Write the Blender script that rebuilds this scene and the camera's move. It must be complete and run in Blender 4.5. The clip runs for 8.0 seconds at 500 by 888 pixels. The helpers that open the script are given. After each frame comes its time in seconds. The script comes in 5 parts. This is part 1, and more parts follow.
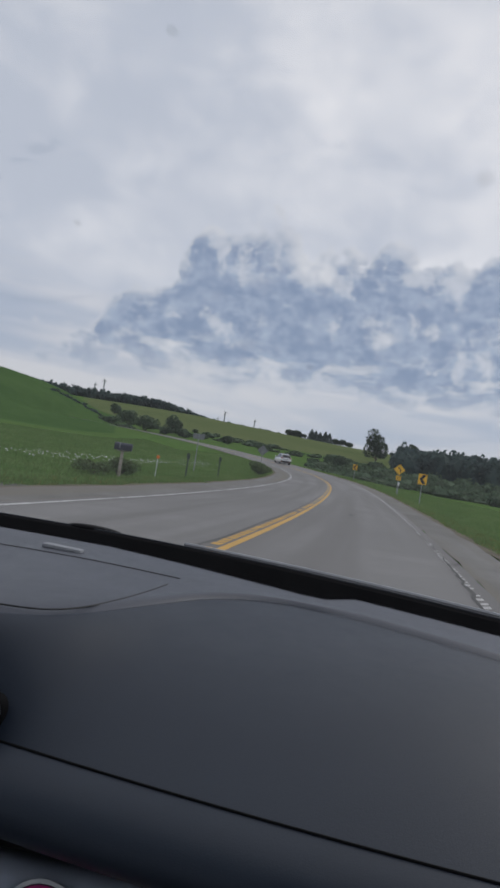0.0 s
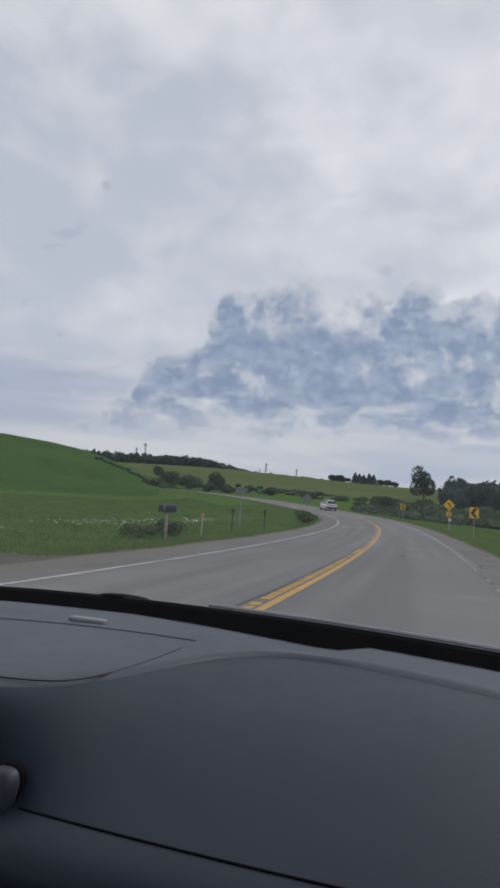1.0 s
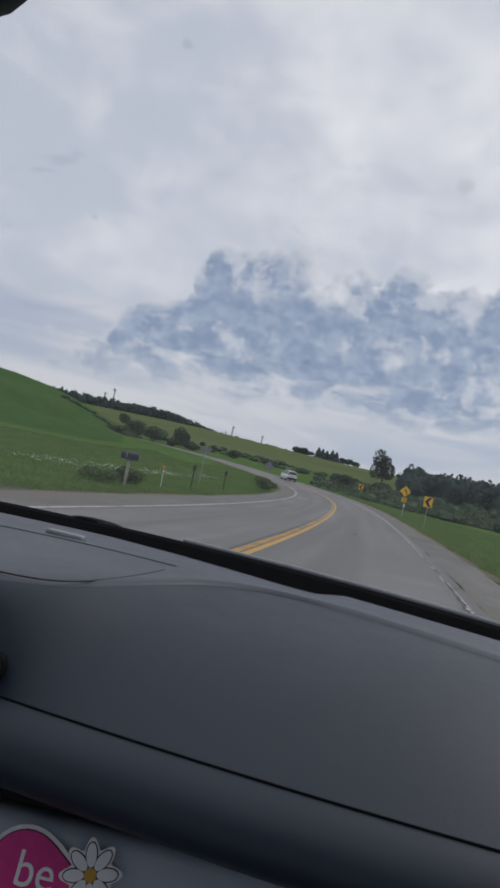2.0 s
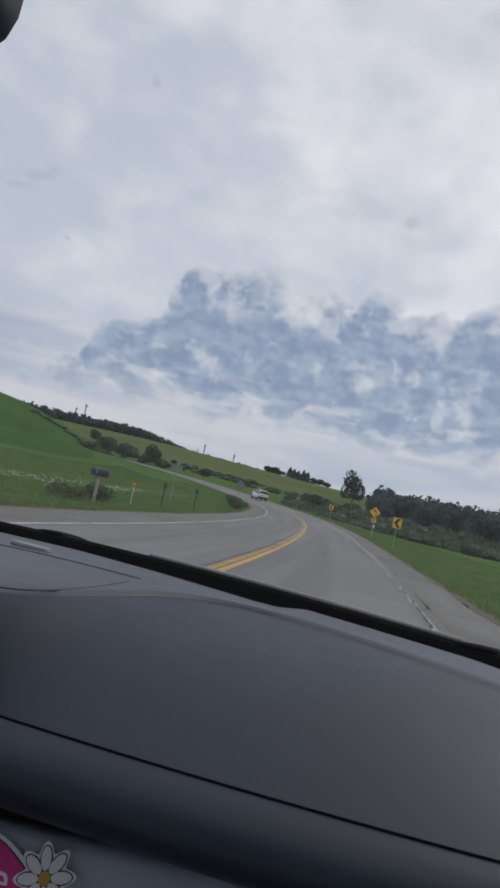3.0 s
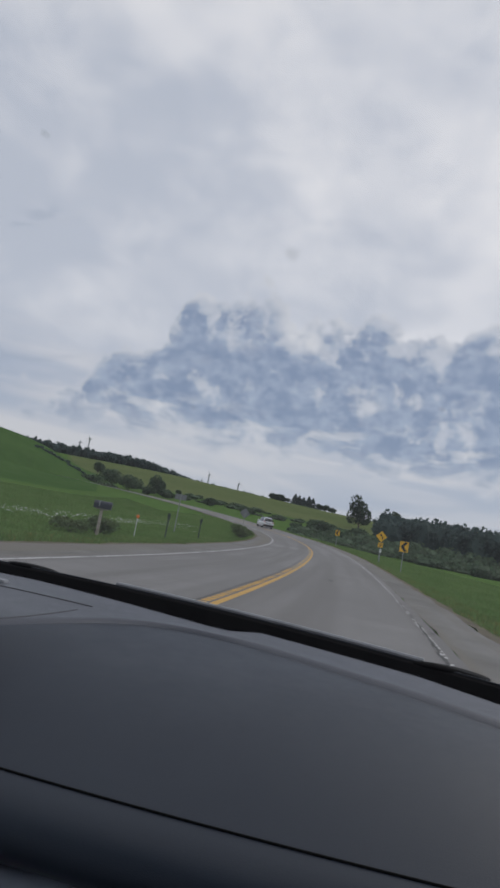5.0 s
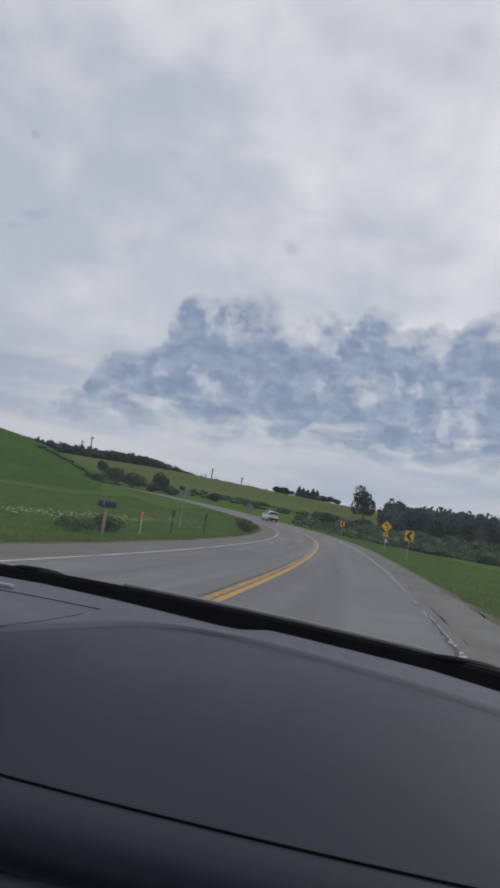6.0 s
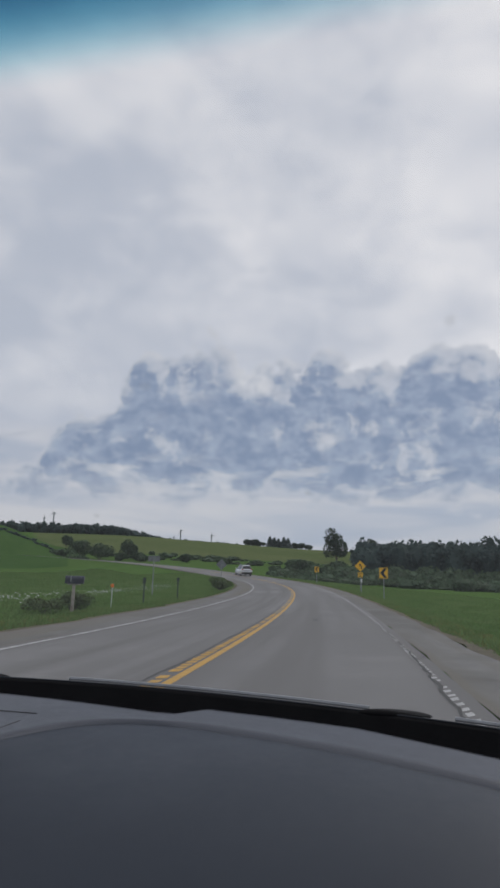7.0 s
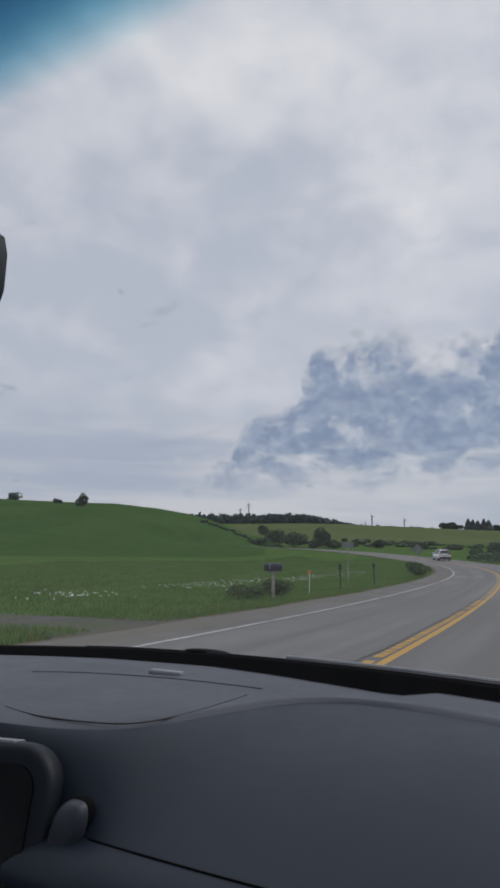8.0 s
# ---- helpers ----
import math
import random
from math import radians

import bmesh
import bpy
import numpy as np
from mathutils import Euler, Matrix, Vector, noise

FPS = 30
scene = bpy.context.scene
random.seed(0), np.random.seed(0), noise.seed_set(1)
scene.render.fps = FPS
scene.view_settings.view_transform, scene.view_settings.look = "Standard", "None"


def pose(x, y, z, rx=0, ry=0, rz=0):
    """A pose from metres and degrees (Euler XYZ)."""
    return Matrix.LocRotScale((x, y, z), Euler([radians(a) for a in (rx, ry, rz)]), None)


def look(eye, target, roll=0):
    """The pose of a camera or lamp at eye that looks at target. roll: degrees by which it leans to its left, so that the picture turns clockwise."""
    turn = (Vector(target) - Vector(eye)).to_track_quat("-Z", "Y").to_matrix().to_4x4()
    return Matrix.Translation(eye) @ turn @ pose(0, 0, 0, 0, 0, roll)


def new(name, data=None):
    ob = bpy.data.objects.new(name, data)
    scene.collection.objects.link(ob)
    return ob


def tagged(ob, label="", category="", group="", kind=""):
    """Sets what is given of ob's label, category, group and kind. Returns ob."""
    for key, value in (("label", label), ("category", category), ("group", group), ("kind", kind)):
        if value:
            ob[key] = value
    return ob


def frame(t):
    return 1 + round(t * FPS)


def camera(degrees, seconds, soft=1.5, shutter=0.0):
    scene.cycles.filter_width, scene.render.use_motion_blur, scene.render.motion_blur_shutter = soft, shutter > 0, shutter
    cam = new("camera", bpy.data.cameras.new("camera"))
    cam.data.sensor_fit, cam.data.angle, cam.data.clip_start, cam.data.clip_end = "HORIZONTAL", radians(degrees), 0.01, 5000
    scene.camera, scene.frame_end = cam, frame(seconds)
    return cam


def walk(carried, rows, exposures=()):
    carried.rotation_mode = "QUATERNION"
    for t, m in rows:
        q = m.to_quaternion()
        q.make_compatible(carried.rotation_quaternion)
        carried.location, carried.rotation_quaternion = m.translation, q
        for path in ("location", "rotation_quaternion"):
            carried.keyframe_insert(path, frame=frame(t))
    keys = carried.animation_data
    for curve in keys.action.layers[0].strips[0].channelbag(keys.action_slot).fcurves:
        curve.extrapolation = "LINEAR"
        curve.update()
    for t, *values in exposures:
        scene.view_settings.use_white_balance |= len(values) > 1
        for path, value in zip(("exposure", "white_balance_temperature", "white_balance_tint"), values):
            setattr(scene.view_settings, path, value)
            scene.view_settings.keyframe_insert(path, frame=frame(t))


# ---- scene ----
def cam_pose(x, y, z, yaw, pitch, roll):
    """A hand-held camera: yaw to the left, pitch up, picture turned clockwise by roll (degrees)."""
    return pose(x, y, z, 90 + pitch, 0, yaw) @ pose(0, 0, 0, 0, 0, roll)


cam = camera(45.0, 8.0, soft=3.0)
PATH = [
    (0.0, cam_pose(-0.086, 0.041, 1.193, 13.32, 2.10, 8.90)),
    (0.5, cam_pose(-0.039, 0.014, 1.214, 16.65, 5.61, 3.55)),
    (1.0, cam_pose(-0.022, 0.009, 1.211, 17.77, 6.49, 3.65)),
    (1.5, cam_pose(-0.046, 0.027, 1.177, 16.18, 3.88, 7.96)),
    (1.7, cam_pose(-0.071, 0.021, 1.170, 15.90, 3.13, 10.23)),
    (2.8, cam_pose(-0.044, 0.009, 1.169, 11.74, 5.50, 12.03)),
    (3.0, cam_pose(-0.052, -0.003, 1.166, 11.98, 5.70, 12.27)),
    (3.5, cam_pose(-0.053, 0.006, 1.149, 11.84, 3.71, 12.17)),
    (4.0, cam_pose(-0.030, 0.022, 1.153, 13.00, 4.01, 11.64)),
    (5.5, cam_pose(0.032, -0.014, 1.181, 12.75, 9.43, 9.89)),
    (6.0, cam_pose(0.020, 0.001, 1.180, 12.98, 7.63, 8.78)),
    (6.5, cam_pose(0.084, -0.021, 1.212, 7.88, 7.97, 2.83)),
    (6.7, cam_pose(0.088, -0.036, 1.216, 7.17, 9.68, 0.90)),
    (7.0, cam_pose(0.099, -0.050, 1.219, 9.82, 13.01, 1.49)),
    (7.2, cam_pose(0.062, -0.058, 1.203, 20.70, 14.50, 0.20)),
    (7.3, cam_pose(0.076, -0.040, 1.206, 28.60, 14.20, -1.40)),
    (7.5, cam_pose(0.084, -0.022, 1.208, 29.00, 11.95, -1.40)),
    (8.0, cam_pose(0.061, -0.015, 1.204, 27.55, 11.47, 0.62)),
]
walk(cam, PATH, ((0.0, 0.03), (1.5, 0.03), (3.0, 0.06), (4.0, 0.08), (5.5, -0.08), (6.0, -0.04), (6.5, 0.0), (7.2, -0.10), (8.0, -0.08)))


# ---------------------------------------------------------------- node helpers
class Nodes:
    """Short hand for building a node tree."""

    def __init__(self, tree):
        self.tree = tree
        tree.nodes.clear()

    def add(self, kind, **values):
        n = self.tree.nodes.new(kind)
        for key, value in values.items():
            setattr(n, key, value)
        return n

    def link(self, a, b):
        self.tree.links.new(a, b)

    def put(self, socket, value):
        if hasattr(value, "is_output"):
            self.link(value, socket)
        else:
            socket.default_value = value

    def math(self, op, a, b=0.0, c=0.0, clamp=False):
        n = self.add("ShaderNodeMath", operation=op, use_clamp=clamp)
        for s, v in zip(n.inputs, (a, b, c)):
            self.put(s, v)
        return n.outputs[0]

    def step(self, v, lo, hi, a=0.0, b=1.0):
        n = self.add("ShaderNodeMapRange", interpolation_type="SMOOTHSTEP")
        for s, w in zip(n.inputs, (v, lo, hi, a, b)):
            self.put(s, w)
        return n.outputs[0]

    def noise(self, vec, scale, detail=4.0, rough=0.55, distort=0.0):
        n = self.add("ShaderNodeTexNoise")
        if vec is not None:
            self.link(vec, n.inputs["Vector"])
        for k, v in (("Scale", scale), ("Detail", detail), ("Roughness", rough), ("Distortion", distort)):
            self.put(n.inputs[k], v)
        return n.outputs["Fac"]

    def mix(self, fac, a, b, blend="MIX"):
        n = self.add("ShaderNodeMix", data_type="RGBA", blend_type=blend)
        self.put(n.inputs["Factor"], fac)
        for s, v in ((n.inputs["A"], a), (n.inputs["B"], b)):
            self.put(s, v if hasattr(v, "is_output") else (*v, 1.0))
        return n.outputs["Result"]

    def xyz(self, x, y, z=0.0):
        n = self.add("ShaderNodeCombineXYZ")
        for s, v in zip(n.inputs, (x, y, z)):
            self.put(s, v)
        return n.outputs[0]


# ---------------------------------------------------------------- sky and sun
DEG = math.pi / 180
SUN_ELEVATION, SUN_AZIMUTH = 42, -38          # behind the veil, ahead and to the right


def build_sky():
    world = bpy.data.worlds.new("cloudy_sky")
    world.use_nodes = True
    scene.world = world
    n = Nodes(world.node_tree)
    way = n.add("ShaderNodeTexCoord").outputs["Generated"]
    sep = n.add("ShaderNodeSeparateXYZ")
    n.link(way, sep.inputs[0])
    x, y, z = sep.outputs
    az = n.math("DIVIDE", n.math("ARCTAN2", n.math("MULTIPLY", x, -1.0), y), DEG)      # degrees to the left of +y
    el = n.math("DIVIDE", n.math("ARCSINE", z), DEG)
    flat = n.xyz(az, n.math("MULTIPLY", el, 1.3))

    def billows(p, scale, detail):
        """Rounded heads on rounded heads, packed side by side."""
        cells = n.add("ShaderNodeTexVoronoi", feature="SMOOTH_F1", voronoi_dimensions="2D", normalize=True)
        n.link(p, cells.inputs["Vector"])
        for key, value in (("Scale", scale), ("Detail", detail), ("Roughness", 0.5), ("Lacunarity", 2.4), ("Smoothness", 0.25)):
            cells.inputs[key].default_value = value
        return n.math("SUBTRACT", 0.36, cells.outputs["Distance"])

    bend_a = n.math("MULTIPLY", n.math("SUBTRACT", n.noise(flat, 0.16, 3.0, 0.5), 0.5), 3.4)
    bend_e = n.math("MULTIPLY", n.math("SUBTRACT", n.noise(n.xyz(n.math("ADD", az, 71.0), el), 0.16, 3.0, 0.5), 0.5), 2.6)

    def density(lift, aside):
        """How thick the cumulus bank is, at a place moved by some degrees."""
        e, a = n.math("ADD", el, lift), n.math("ADD", az, aside)
        p = n.xyz(n.math("ADD", a, bend_a), n.math("ADD", n.math("MULTIPLY", e, 1.15), bend_e))
        heads = n.math("MULTIPLY", billows(p, 0.16, 4.0), 1.9)
        fray = n.math("SUBTRACT", n.noise(p, 0.30, 6.0, 0.55), 0.5)
        broad = n.math("SUBTRACT", n.noise(n.xyz(a, 3.0), 0.11, 1.0, 0.4), 0.5)
        top = n.math("ADD", n.math("ADD", n.step(a, 25.0, 19.8, 0.0, 7.0), n.step(a, 33.0, 25.5, 8.6, 13.8)), n.math("MULTIPLY", broad, 5.0))
        above = n.math("DIVIDE", n.math("SUBTRACT", top, e), 3.6)
        below = n.math("DIVIDE", n.math("SUBTRACT", e, 7.7), 2.4)
        side = n.math("DIVIDE", n.math("SUBTRACT", 31.0, a), 9.0)
        env = n.math("MINIMUM", n.math("MINIMUM", above, below), n.math("MINIMUM", side, 0.75))
        return n.math("ADD", n.math("ADD", n.math("MULTIPLY", env, 0.62), n.math("MULTIPLY", fray, 0.62)), heads)

    here, over = density(0.0, 0.0), density(1.0, -0.9)
    bank = n.math("MULTIPLY", n.step(here, -0.02, 0.10), n.step(el, 7.0, 10.5, 0.45, 1.0))     # the base fades into haze
    thick = n.step(here, 0.0, 0.34)
    lit = n.step(n.math("SUBTRACT", here, over), 0.05, 0.42)
    whole = n.step(az, 29.0, 23.0)                     # the thin left end catches no sun
    wisps = n.noise(flat, 0.42, 7.0, 0.62, 0.2)
    deep = n.mix(n.step(wisps, 0.36, 0.66), (0.215, 0.275, 0.400), (0.330, 0.388, 0.505))
    cumulus = n.mix(thick, (0.53, 0.55, 0.61), deep)
    cumulus = n.mix(n.math("MULTIPLY", n.math("MULTIPLY", lit, whole), 0.48), cumulus, (0.72, 0.715, 0.735))
    # bright rifts, and torn sunlit rags along the flat base
    rift = n.step(n.noise(n.xyz(n.math("ADD", az, 40.0), el), 0.17, 5.0, 0.55, 0.0), 0.58, 0.76)
    cumulus = n.mix(n.math("MULTIPLY", n.math("MULTIPLY", rift, whole), 0.62), cumulus, (0.76, 0.75, 0.76))
    rags = n.noise(n.xyz(n.math("MULTIPLY", az, 0.5), n.math("MULTIPLY", el, 1.6)), 0.34, 5.0, 0.6, 0.0)
    base = n.math("MULTIPLY", n.step(rags, 0.48, 0.64), n.step(el, 12.6, 9.8))
    cumulus = n.mix(n.math("MULTIPLY", n.math("MULTIPLY", base, whole), 0.55), cumulus, (0.68, 0.675, 0.69))
    # high veil: broad soft greys, denser to the left
    high = n.add("ShaderNodeMapping")
    n.link(way, high.inputs["Vector"])
    high.inputs["Scale"].default_value = (1.0, 1.0, 1.7)
    veil_n = n.noise(high.outputs[0], 2.6, 4.0, 0.5, 0.2)
    veil_f = n.noise(high.outputs[0], 7.5, 7.0, 0.58, 0.3)
    lean = n.math("MULTIPLY", n.step(az, -15.0, 40.0, -0.09, 0.21), n.step(el, 44.0, 24.0, 0.1, 1.0))
    patch = n.math("ADD", n.math("MULTIPLY", n.step(n.math("ADD", veil_n, lean), 0.36, 0.66), 0.62), n.math("MULTIPLY", n.step(n.math("ADD", veil_f, n.math("MULTIPLY", lean, 0.6)), 0.36, 0.70), 0.36))
    veil = n.mix(patch, (0.85, 0.835, 0.855), (0.49, 0.525, 0.61))
    # pale layers towards the horizon
    layer = n.noise(n.xyz(n.math("MULTIPLY", az, 0.22), n.math("MULTIPLY", el, 2.0)), 0.15, 5.0, 0.55, 0.4)
    low = n.mix(n.step(layer, 0.36, 0.64), (0.57, 0.575, 0.62), (0.37, 0.42, 0.53))
    sky = n.mix(n.step(el, 18.0, 8.0), veil, low)
    sky = n.mix(bank, sky, cumulus)
    # small dark scraps of cloud
    torn = n.noise(n.xyz(n.math("MULTIPLY", az, 0.7), n.math("MULTIPLY", el, 1.5)), 0.13, 6.0, 0.6, 0.5)
    scrap = n.math("MULTIPLY", n.step(torn, 0.60, 0.70), n.math("MULTIPLY", n.step(el, 8.0, 11.0), n.step(el, 36.0, 20.0)))
    sky = n.mix(n.math("MULTIPLY", scrap, 0.6), sky, (0.30, 0.345, 0.45))
    air = n.add("ShaderNodeTexSky", sky_type="NISHITA", sun_disc=False)
    air.sun_elevation, air.sun_rotation = radians(SUN_ELEVATION), radians(-SUN_AZIMUTH)
    clear = n.mix(1.0, air.outputs[0], (0.1, 0.1, 0.1), "MULTIPLY")
    sky = n.mix(0.93, clear, sky)
    back = n.add("ShaderNodeBackground")
    n.link(sky, back.inputs["Color"])
    back.inputs["Strength"].default_value = 1.0
    n.link(back.outputs[0], n.add("ShaderNodeOutputWorld").inputs["Surface"])
    sun = bpy.data.lights.new("sun", "SUN")
    sun.energy, sun.angle, sun.color = 0.7, radians(25), (1.0, 0.96, 0.9)
    ob = new("sun", sun)
    a, e = radians(SUN_AZIMUTH), radians(SUN_ELEVATION)
    ob.matrix_world = look((-math.sin(a) * math.cos(e) * 50, math.cos(a) * math.cos(e) * 50, math.sin(e) * 50), (0, 0, 0))


build_sky()


# ---------------------------------------------------------------- materials
def material(name, dark, light, scale=4.0, rough=0.7, metal=0.0, bump=0.0, bump_scale=60.0, spec=0.5, island=0.0, large=None, coat=0.0, streak=None, thin=0.0):
    """A surface whose colour wanders between two tones at two scales, with fine relief."""
    m = bpy.data.materials.new(name)
    m.use_nodes = True
    n = Nodes(m.node_tree)
    place = n.add("ShaderNodeTexCoord").outputs["Object"]
    fac = n.math("ADD", n.math("MULTIPLY", n.noise(place, scale, 6.0, 0.6), 0.65), n.math("MULTIPLY", n.noise(place, scale * 7.3, 3.0, 0.6), 0.35))
    colour = n.mix(n.step(fac, 0.33, 0.67), dark, light)
    if large:
        colour = n.mix(n.step(n.noise(place, large[0], 4.0, 0.6, 0.5), 0.38, 0.66), colour, large[1])
    if streak:
        uv = n.add("ShaderNodeUVMap", uv_map="along").outputs[0]
        run = n.add("ShaderNodeMapping")
        n.link(uv, run.inputs["Vector"])
        run.inputs["Scale"].default_value = (1.1, 0.025, 1.0)
        colour = n.mix(n.step(n.noise(run.outputs[0], 1.0, 4.0, 0.55), 0.40, 0.64), colour, streak)
    if island:
        rnd = n.add("ShaderNodeNewGeometry").outputs["Random Per Island"]
        hsv = n.add("ShaderNodeHueSaturation")
        n.put(hsv.inputs["Value"], n.step(rnd, 0.0, 1.0, 1.0 - island, 1.0 + island))
        n.put(hsv.inputs["Hue"], n.step(rnd, 0.0, 1.0, 0.5 - 0.04 * island, 0.5 + 0.04 * island))
        n.link(colour, hsv.inputs["Color"])
        colour = hsv.outputs[0]
    b = n.add("ShaderNodeBsdfPrincipled")
    n.link(colour, b.inputs["Base Color"])
    n.put(b.inputs["Roughness"], n.step(fac, 0.2, 0.8, max(rough - 0.07, 0.02), min(rough + 0.07, 1.0)))
    b.inputs["Metallic"].default_value = metal
    b.inputs["Specular IOR Level"].default_value = spec
    b.inputs["Coat Weight"].default_value = coat
    if bump:
        bn = n.add("ShaderNodeBump")
        bn.inputs["Strength"].default_value = bump
        bn.inputs["Distance"].default_value = 0.01
        n.link(n.noise(place, bump_scale, 3.0, 0.6), bn.inputs["Height"])
        n.link(bn.outputs[0], b.inputs["Normal"])
    surface = b.outputs[0]
    if thin:                                  # leaves and blades let light through
        glow = n.add("ShaderNodeBsdfTranslucent")
        n.link(colour, glow.inputs["Color"])
        both = n.add("ShaderNodeMixShader")
        both.inputs[0].default_value = thin
        n.link(surface, both.inputs[1])
        n.link(glow.outputs[0], both.inputs[2])
        surface = both.outputs[0]
    n.link(surface, n.add("ShaderNodeOutputMaterial").inputs["Surface"])
    return m


def worn_paint(name, tone, under, wear, scale=9.0):
    """Road paint, rubbed through to the asphalt in places."""
    m = bpy.data.materials.new(name)
    m.use_nodes = True
    n = Nodes(m.node_tree)
    place = n.add("ShaderNodeTexCoord").outputs["Object"]
    rub = n.math("ADD", n.math("MULTIPLY", n.noise(place, scale, 6.0, 0.7), 0.6), n.math("MULTIPLY", n.noise(place, 0.5, 3.0), 0.4))
    colour = n.mix(n.step(rub, wear, wear + 0.1), tone, under)
    colour = n.mix(n.math("MULTIPLY", n.noise(place, 2.0, 4.0), 0.4), colour, under)
    b = n.add("ShaderNodeBsdfPrincipled")
    n.link(colour, b.inputs["Base Color"])
    b.inputs["Roughness"].default_value = 0.75
    n.link(b.outputs[0], n.add("ShaderNodeOutputMaterial").inputs["Surface"])
    return m


def glass_material(name, lower, upper, z_low, z_high, gloss=0.04, dust=0.0, slope=0.0):
    """A thin pane; its tint runs from one colour to another with height."""
    m = bpy.data.materials.new(name)
    m.use_nodes = True
    n = Nodes(m.node_tree)
    sep = n.add("ShaderNodeSeparateXYZ")
    n.link(n.add("ShaderNodeTexCoord").outputs["Object"], sep.inputs[0])
    high = n.math("ADD", sep.outputs[2], n.math("MULTIPLY", n.math("ADD", sep.outputs[0], 0.25), slope))
    deep = n.step(high, z_low, z_high)
    tint = n.xyz(*(n.math("MULTIPLY", a, n.math("POWER", b / a, deep)) for a, b in zip(lower, upper)))
    clear = n.add("ShaderNodeBsdfTransparent")
    n.link(tint, clear.inputs["Color"])
    shine = n.add("ShaderNodeBsdfGlossy")
    shine.inputs["Roughness"].default_value = 0.03
    both = n.add("ShaderNodeMixShader")
    both.inputs[0].default_value = gloss
    n.link(clear.outputs[0], both.inputs[1])
    n.link(shine.outputs[0], both.inputs[2])
    film = n.add("ShaderNodeBsdfTranslucent")          # thin film of dust that scatters daylight
    film.inputs["Color"].default_value = (0.9, 0.93, 1.0, 1.0)
    dirty = n.add("ShaderNodeMixShader")
    dirty.inputs[0].default_value = dust
    n.link(both.outputs[0], dirty.inputs[1])
    n.link(film.outputs[0], dirty.inputs[2])
    n.link(dirty.outputs[0], n.add("ShaderNodeOutputMaterial").inputs["Surface"])
    return m


M_GRASS = material("meadow_grass", (0.060, 0.118, 0.029), (0.092, 0.160, 0.045), 0.35, 0.9, bump=0.6, bump_scale=14.0, spec=0.0, large=(0.05, (0.072, 0.125, 0.034)))
M_BLADE = material("verge_grass", (0.115, 0.205, 0.056), (0.185, 0.265, 0.092), 0.35, 0.8, spec=0.2, island=0.22, thin=0.4)
M_DRY_BLADE = material("dry_verge_grass", (0.15, 0.17, 0.045), (0.24, 0.23, 0.085), 0.5, 0.85, spec=0.1, island=0.25, thin=0.4)
M_FIELD = material("pale_field", (0.085, 0.115, 0.045), (0.115, 0.140, 0.060), 0.02, 0.9, spec=0.0)
M_CROP = material("hill_crop", (0.042, 0.089, 0.025), (0.060, 0.111, 0.033), 0.05, 0.9, spec=0.0)
M_ASPHALT = material("old_asphalt", (0.172, 0.170, 0.170), (0.22, 0.217, 0.216), 0.7, 0.85, bump=0.5, bump_scale=90.0, spec=0.25, large=(0.09, (0.158, 0.156, 0.156)), streak=(0.145, 0.142, 0.140))
M_SHOULDER = material("shoulder_asphalt", (0.15, 0.15, 0.15), (0.21, 0.208, 0.20), 1.1, 0.9, bump=0.7, bump_scale=70.0, spec=0.2, large=(0.3, (0.13, 0.127, 0.12)), streak=(0.155, 0.145, 0.125))
M_GRAVEL = material("gravel", (0.065, 0.064, 0.058), (0.125, 0.122, 0.112), 1.6, 0.95, bump=0.8, bump_scale=40.0, spec=0.15, large=(0.5, (0.085, 0.105, 0.05)))
M_CRACK = material("crack_filler", (0.03, 0.03, 0.03), (0.05, 0.05, 0.05), 5.0, 0.8)
M_WHITE_LINE = worn_paint("worn_white_paint", (0.55, 0.55, 0.55), (0.20, 0.20, 0.20), 0.47)
M_WHITE_WORN = worn_paint("rubbed_white_paint", (0.55, 0.55, 0.55), (0.20, 0.20, 0.20), 0.385, 5.0)
M_WHITE_RUBBED = worn_paint("dull_white_paint", (0.44, 0.44, 0.44), (0.20, 0.20, 0.20), 0.50)
M_YELLOW_LINE = worn_paint("worn_yellow_paint", (0.56, 0.31, 0.035), (0.20, 0.175, 0.12), 0.53, 6.0)
M_YELLOW_WORN = worn_paint("rubbed_yellow_paint", (0.56, 0.31, 0.035), (0.20, 0.175, 0.12), 0.42, 4.0)
# distant haze is mixed into these two leaf colours: paler and bluer
M_FOREST_HAZED = material("hazed_forest_leaves", (0.056, 0.088, 0.086), (0.086, 0.122, 0.110), 0.08, 0.85, spec=0.15, island=0.22, thin=0.4)
M_FAR_LEAF_HAZED = material("hazed_conifer_needles", (0.080, 0.110, 0.105), (0.115, 0.150, 0.135), 0.1, 0.9, spec=0.1, island=0.2, thin=0.4)
M_SHRUB = material("shrub_leaves", (0.068, 0.108, 0.064), (0.120, 0.165, 0.100), 0.15, 0.85, spec=0.15, island=0.28, thin=0.4)
M_WEED = material("weed_leaves", (0.085, 0.13, 0.055), (0.17, 0.21, 0.10), 0.8, 0.85, spec=0.15, island=0.5, thin=0.4)
# sky sheen of the wipers as a pale grey; also colours the sensor cap
M_WIPER = material("wiper_sheen_and_cap_grey", (0.20, 0.21, 0.23), (0.26, 0.27, 0.29), 20.0, 0.35)
M_DIRT = material("verge_dirt", (0.085, 0.075, 0.055), (0.15, 0.135, 0.095), 1.5, 0.95, bump=0.6, bump_scale=30.0, spec=0.1)
M_LEAF = material("tree_leaves", (0.045, 0.072, 0.053), (0.072, 0.102, 0.070), 0.3, 0.8, spec=0.15, island=0.22, thin=0.4)
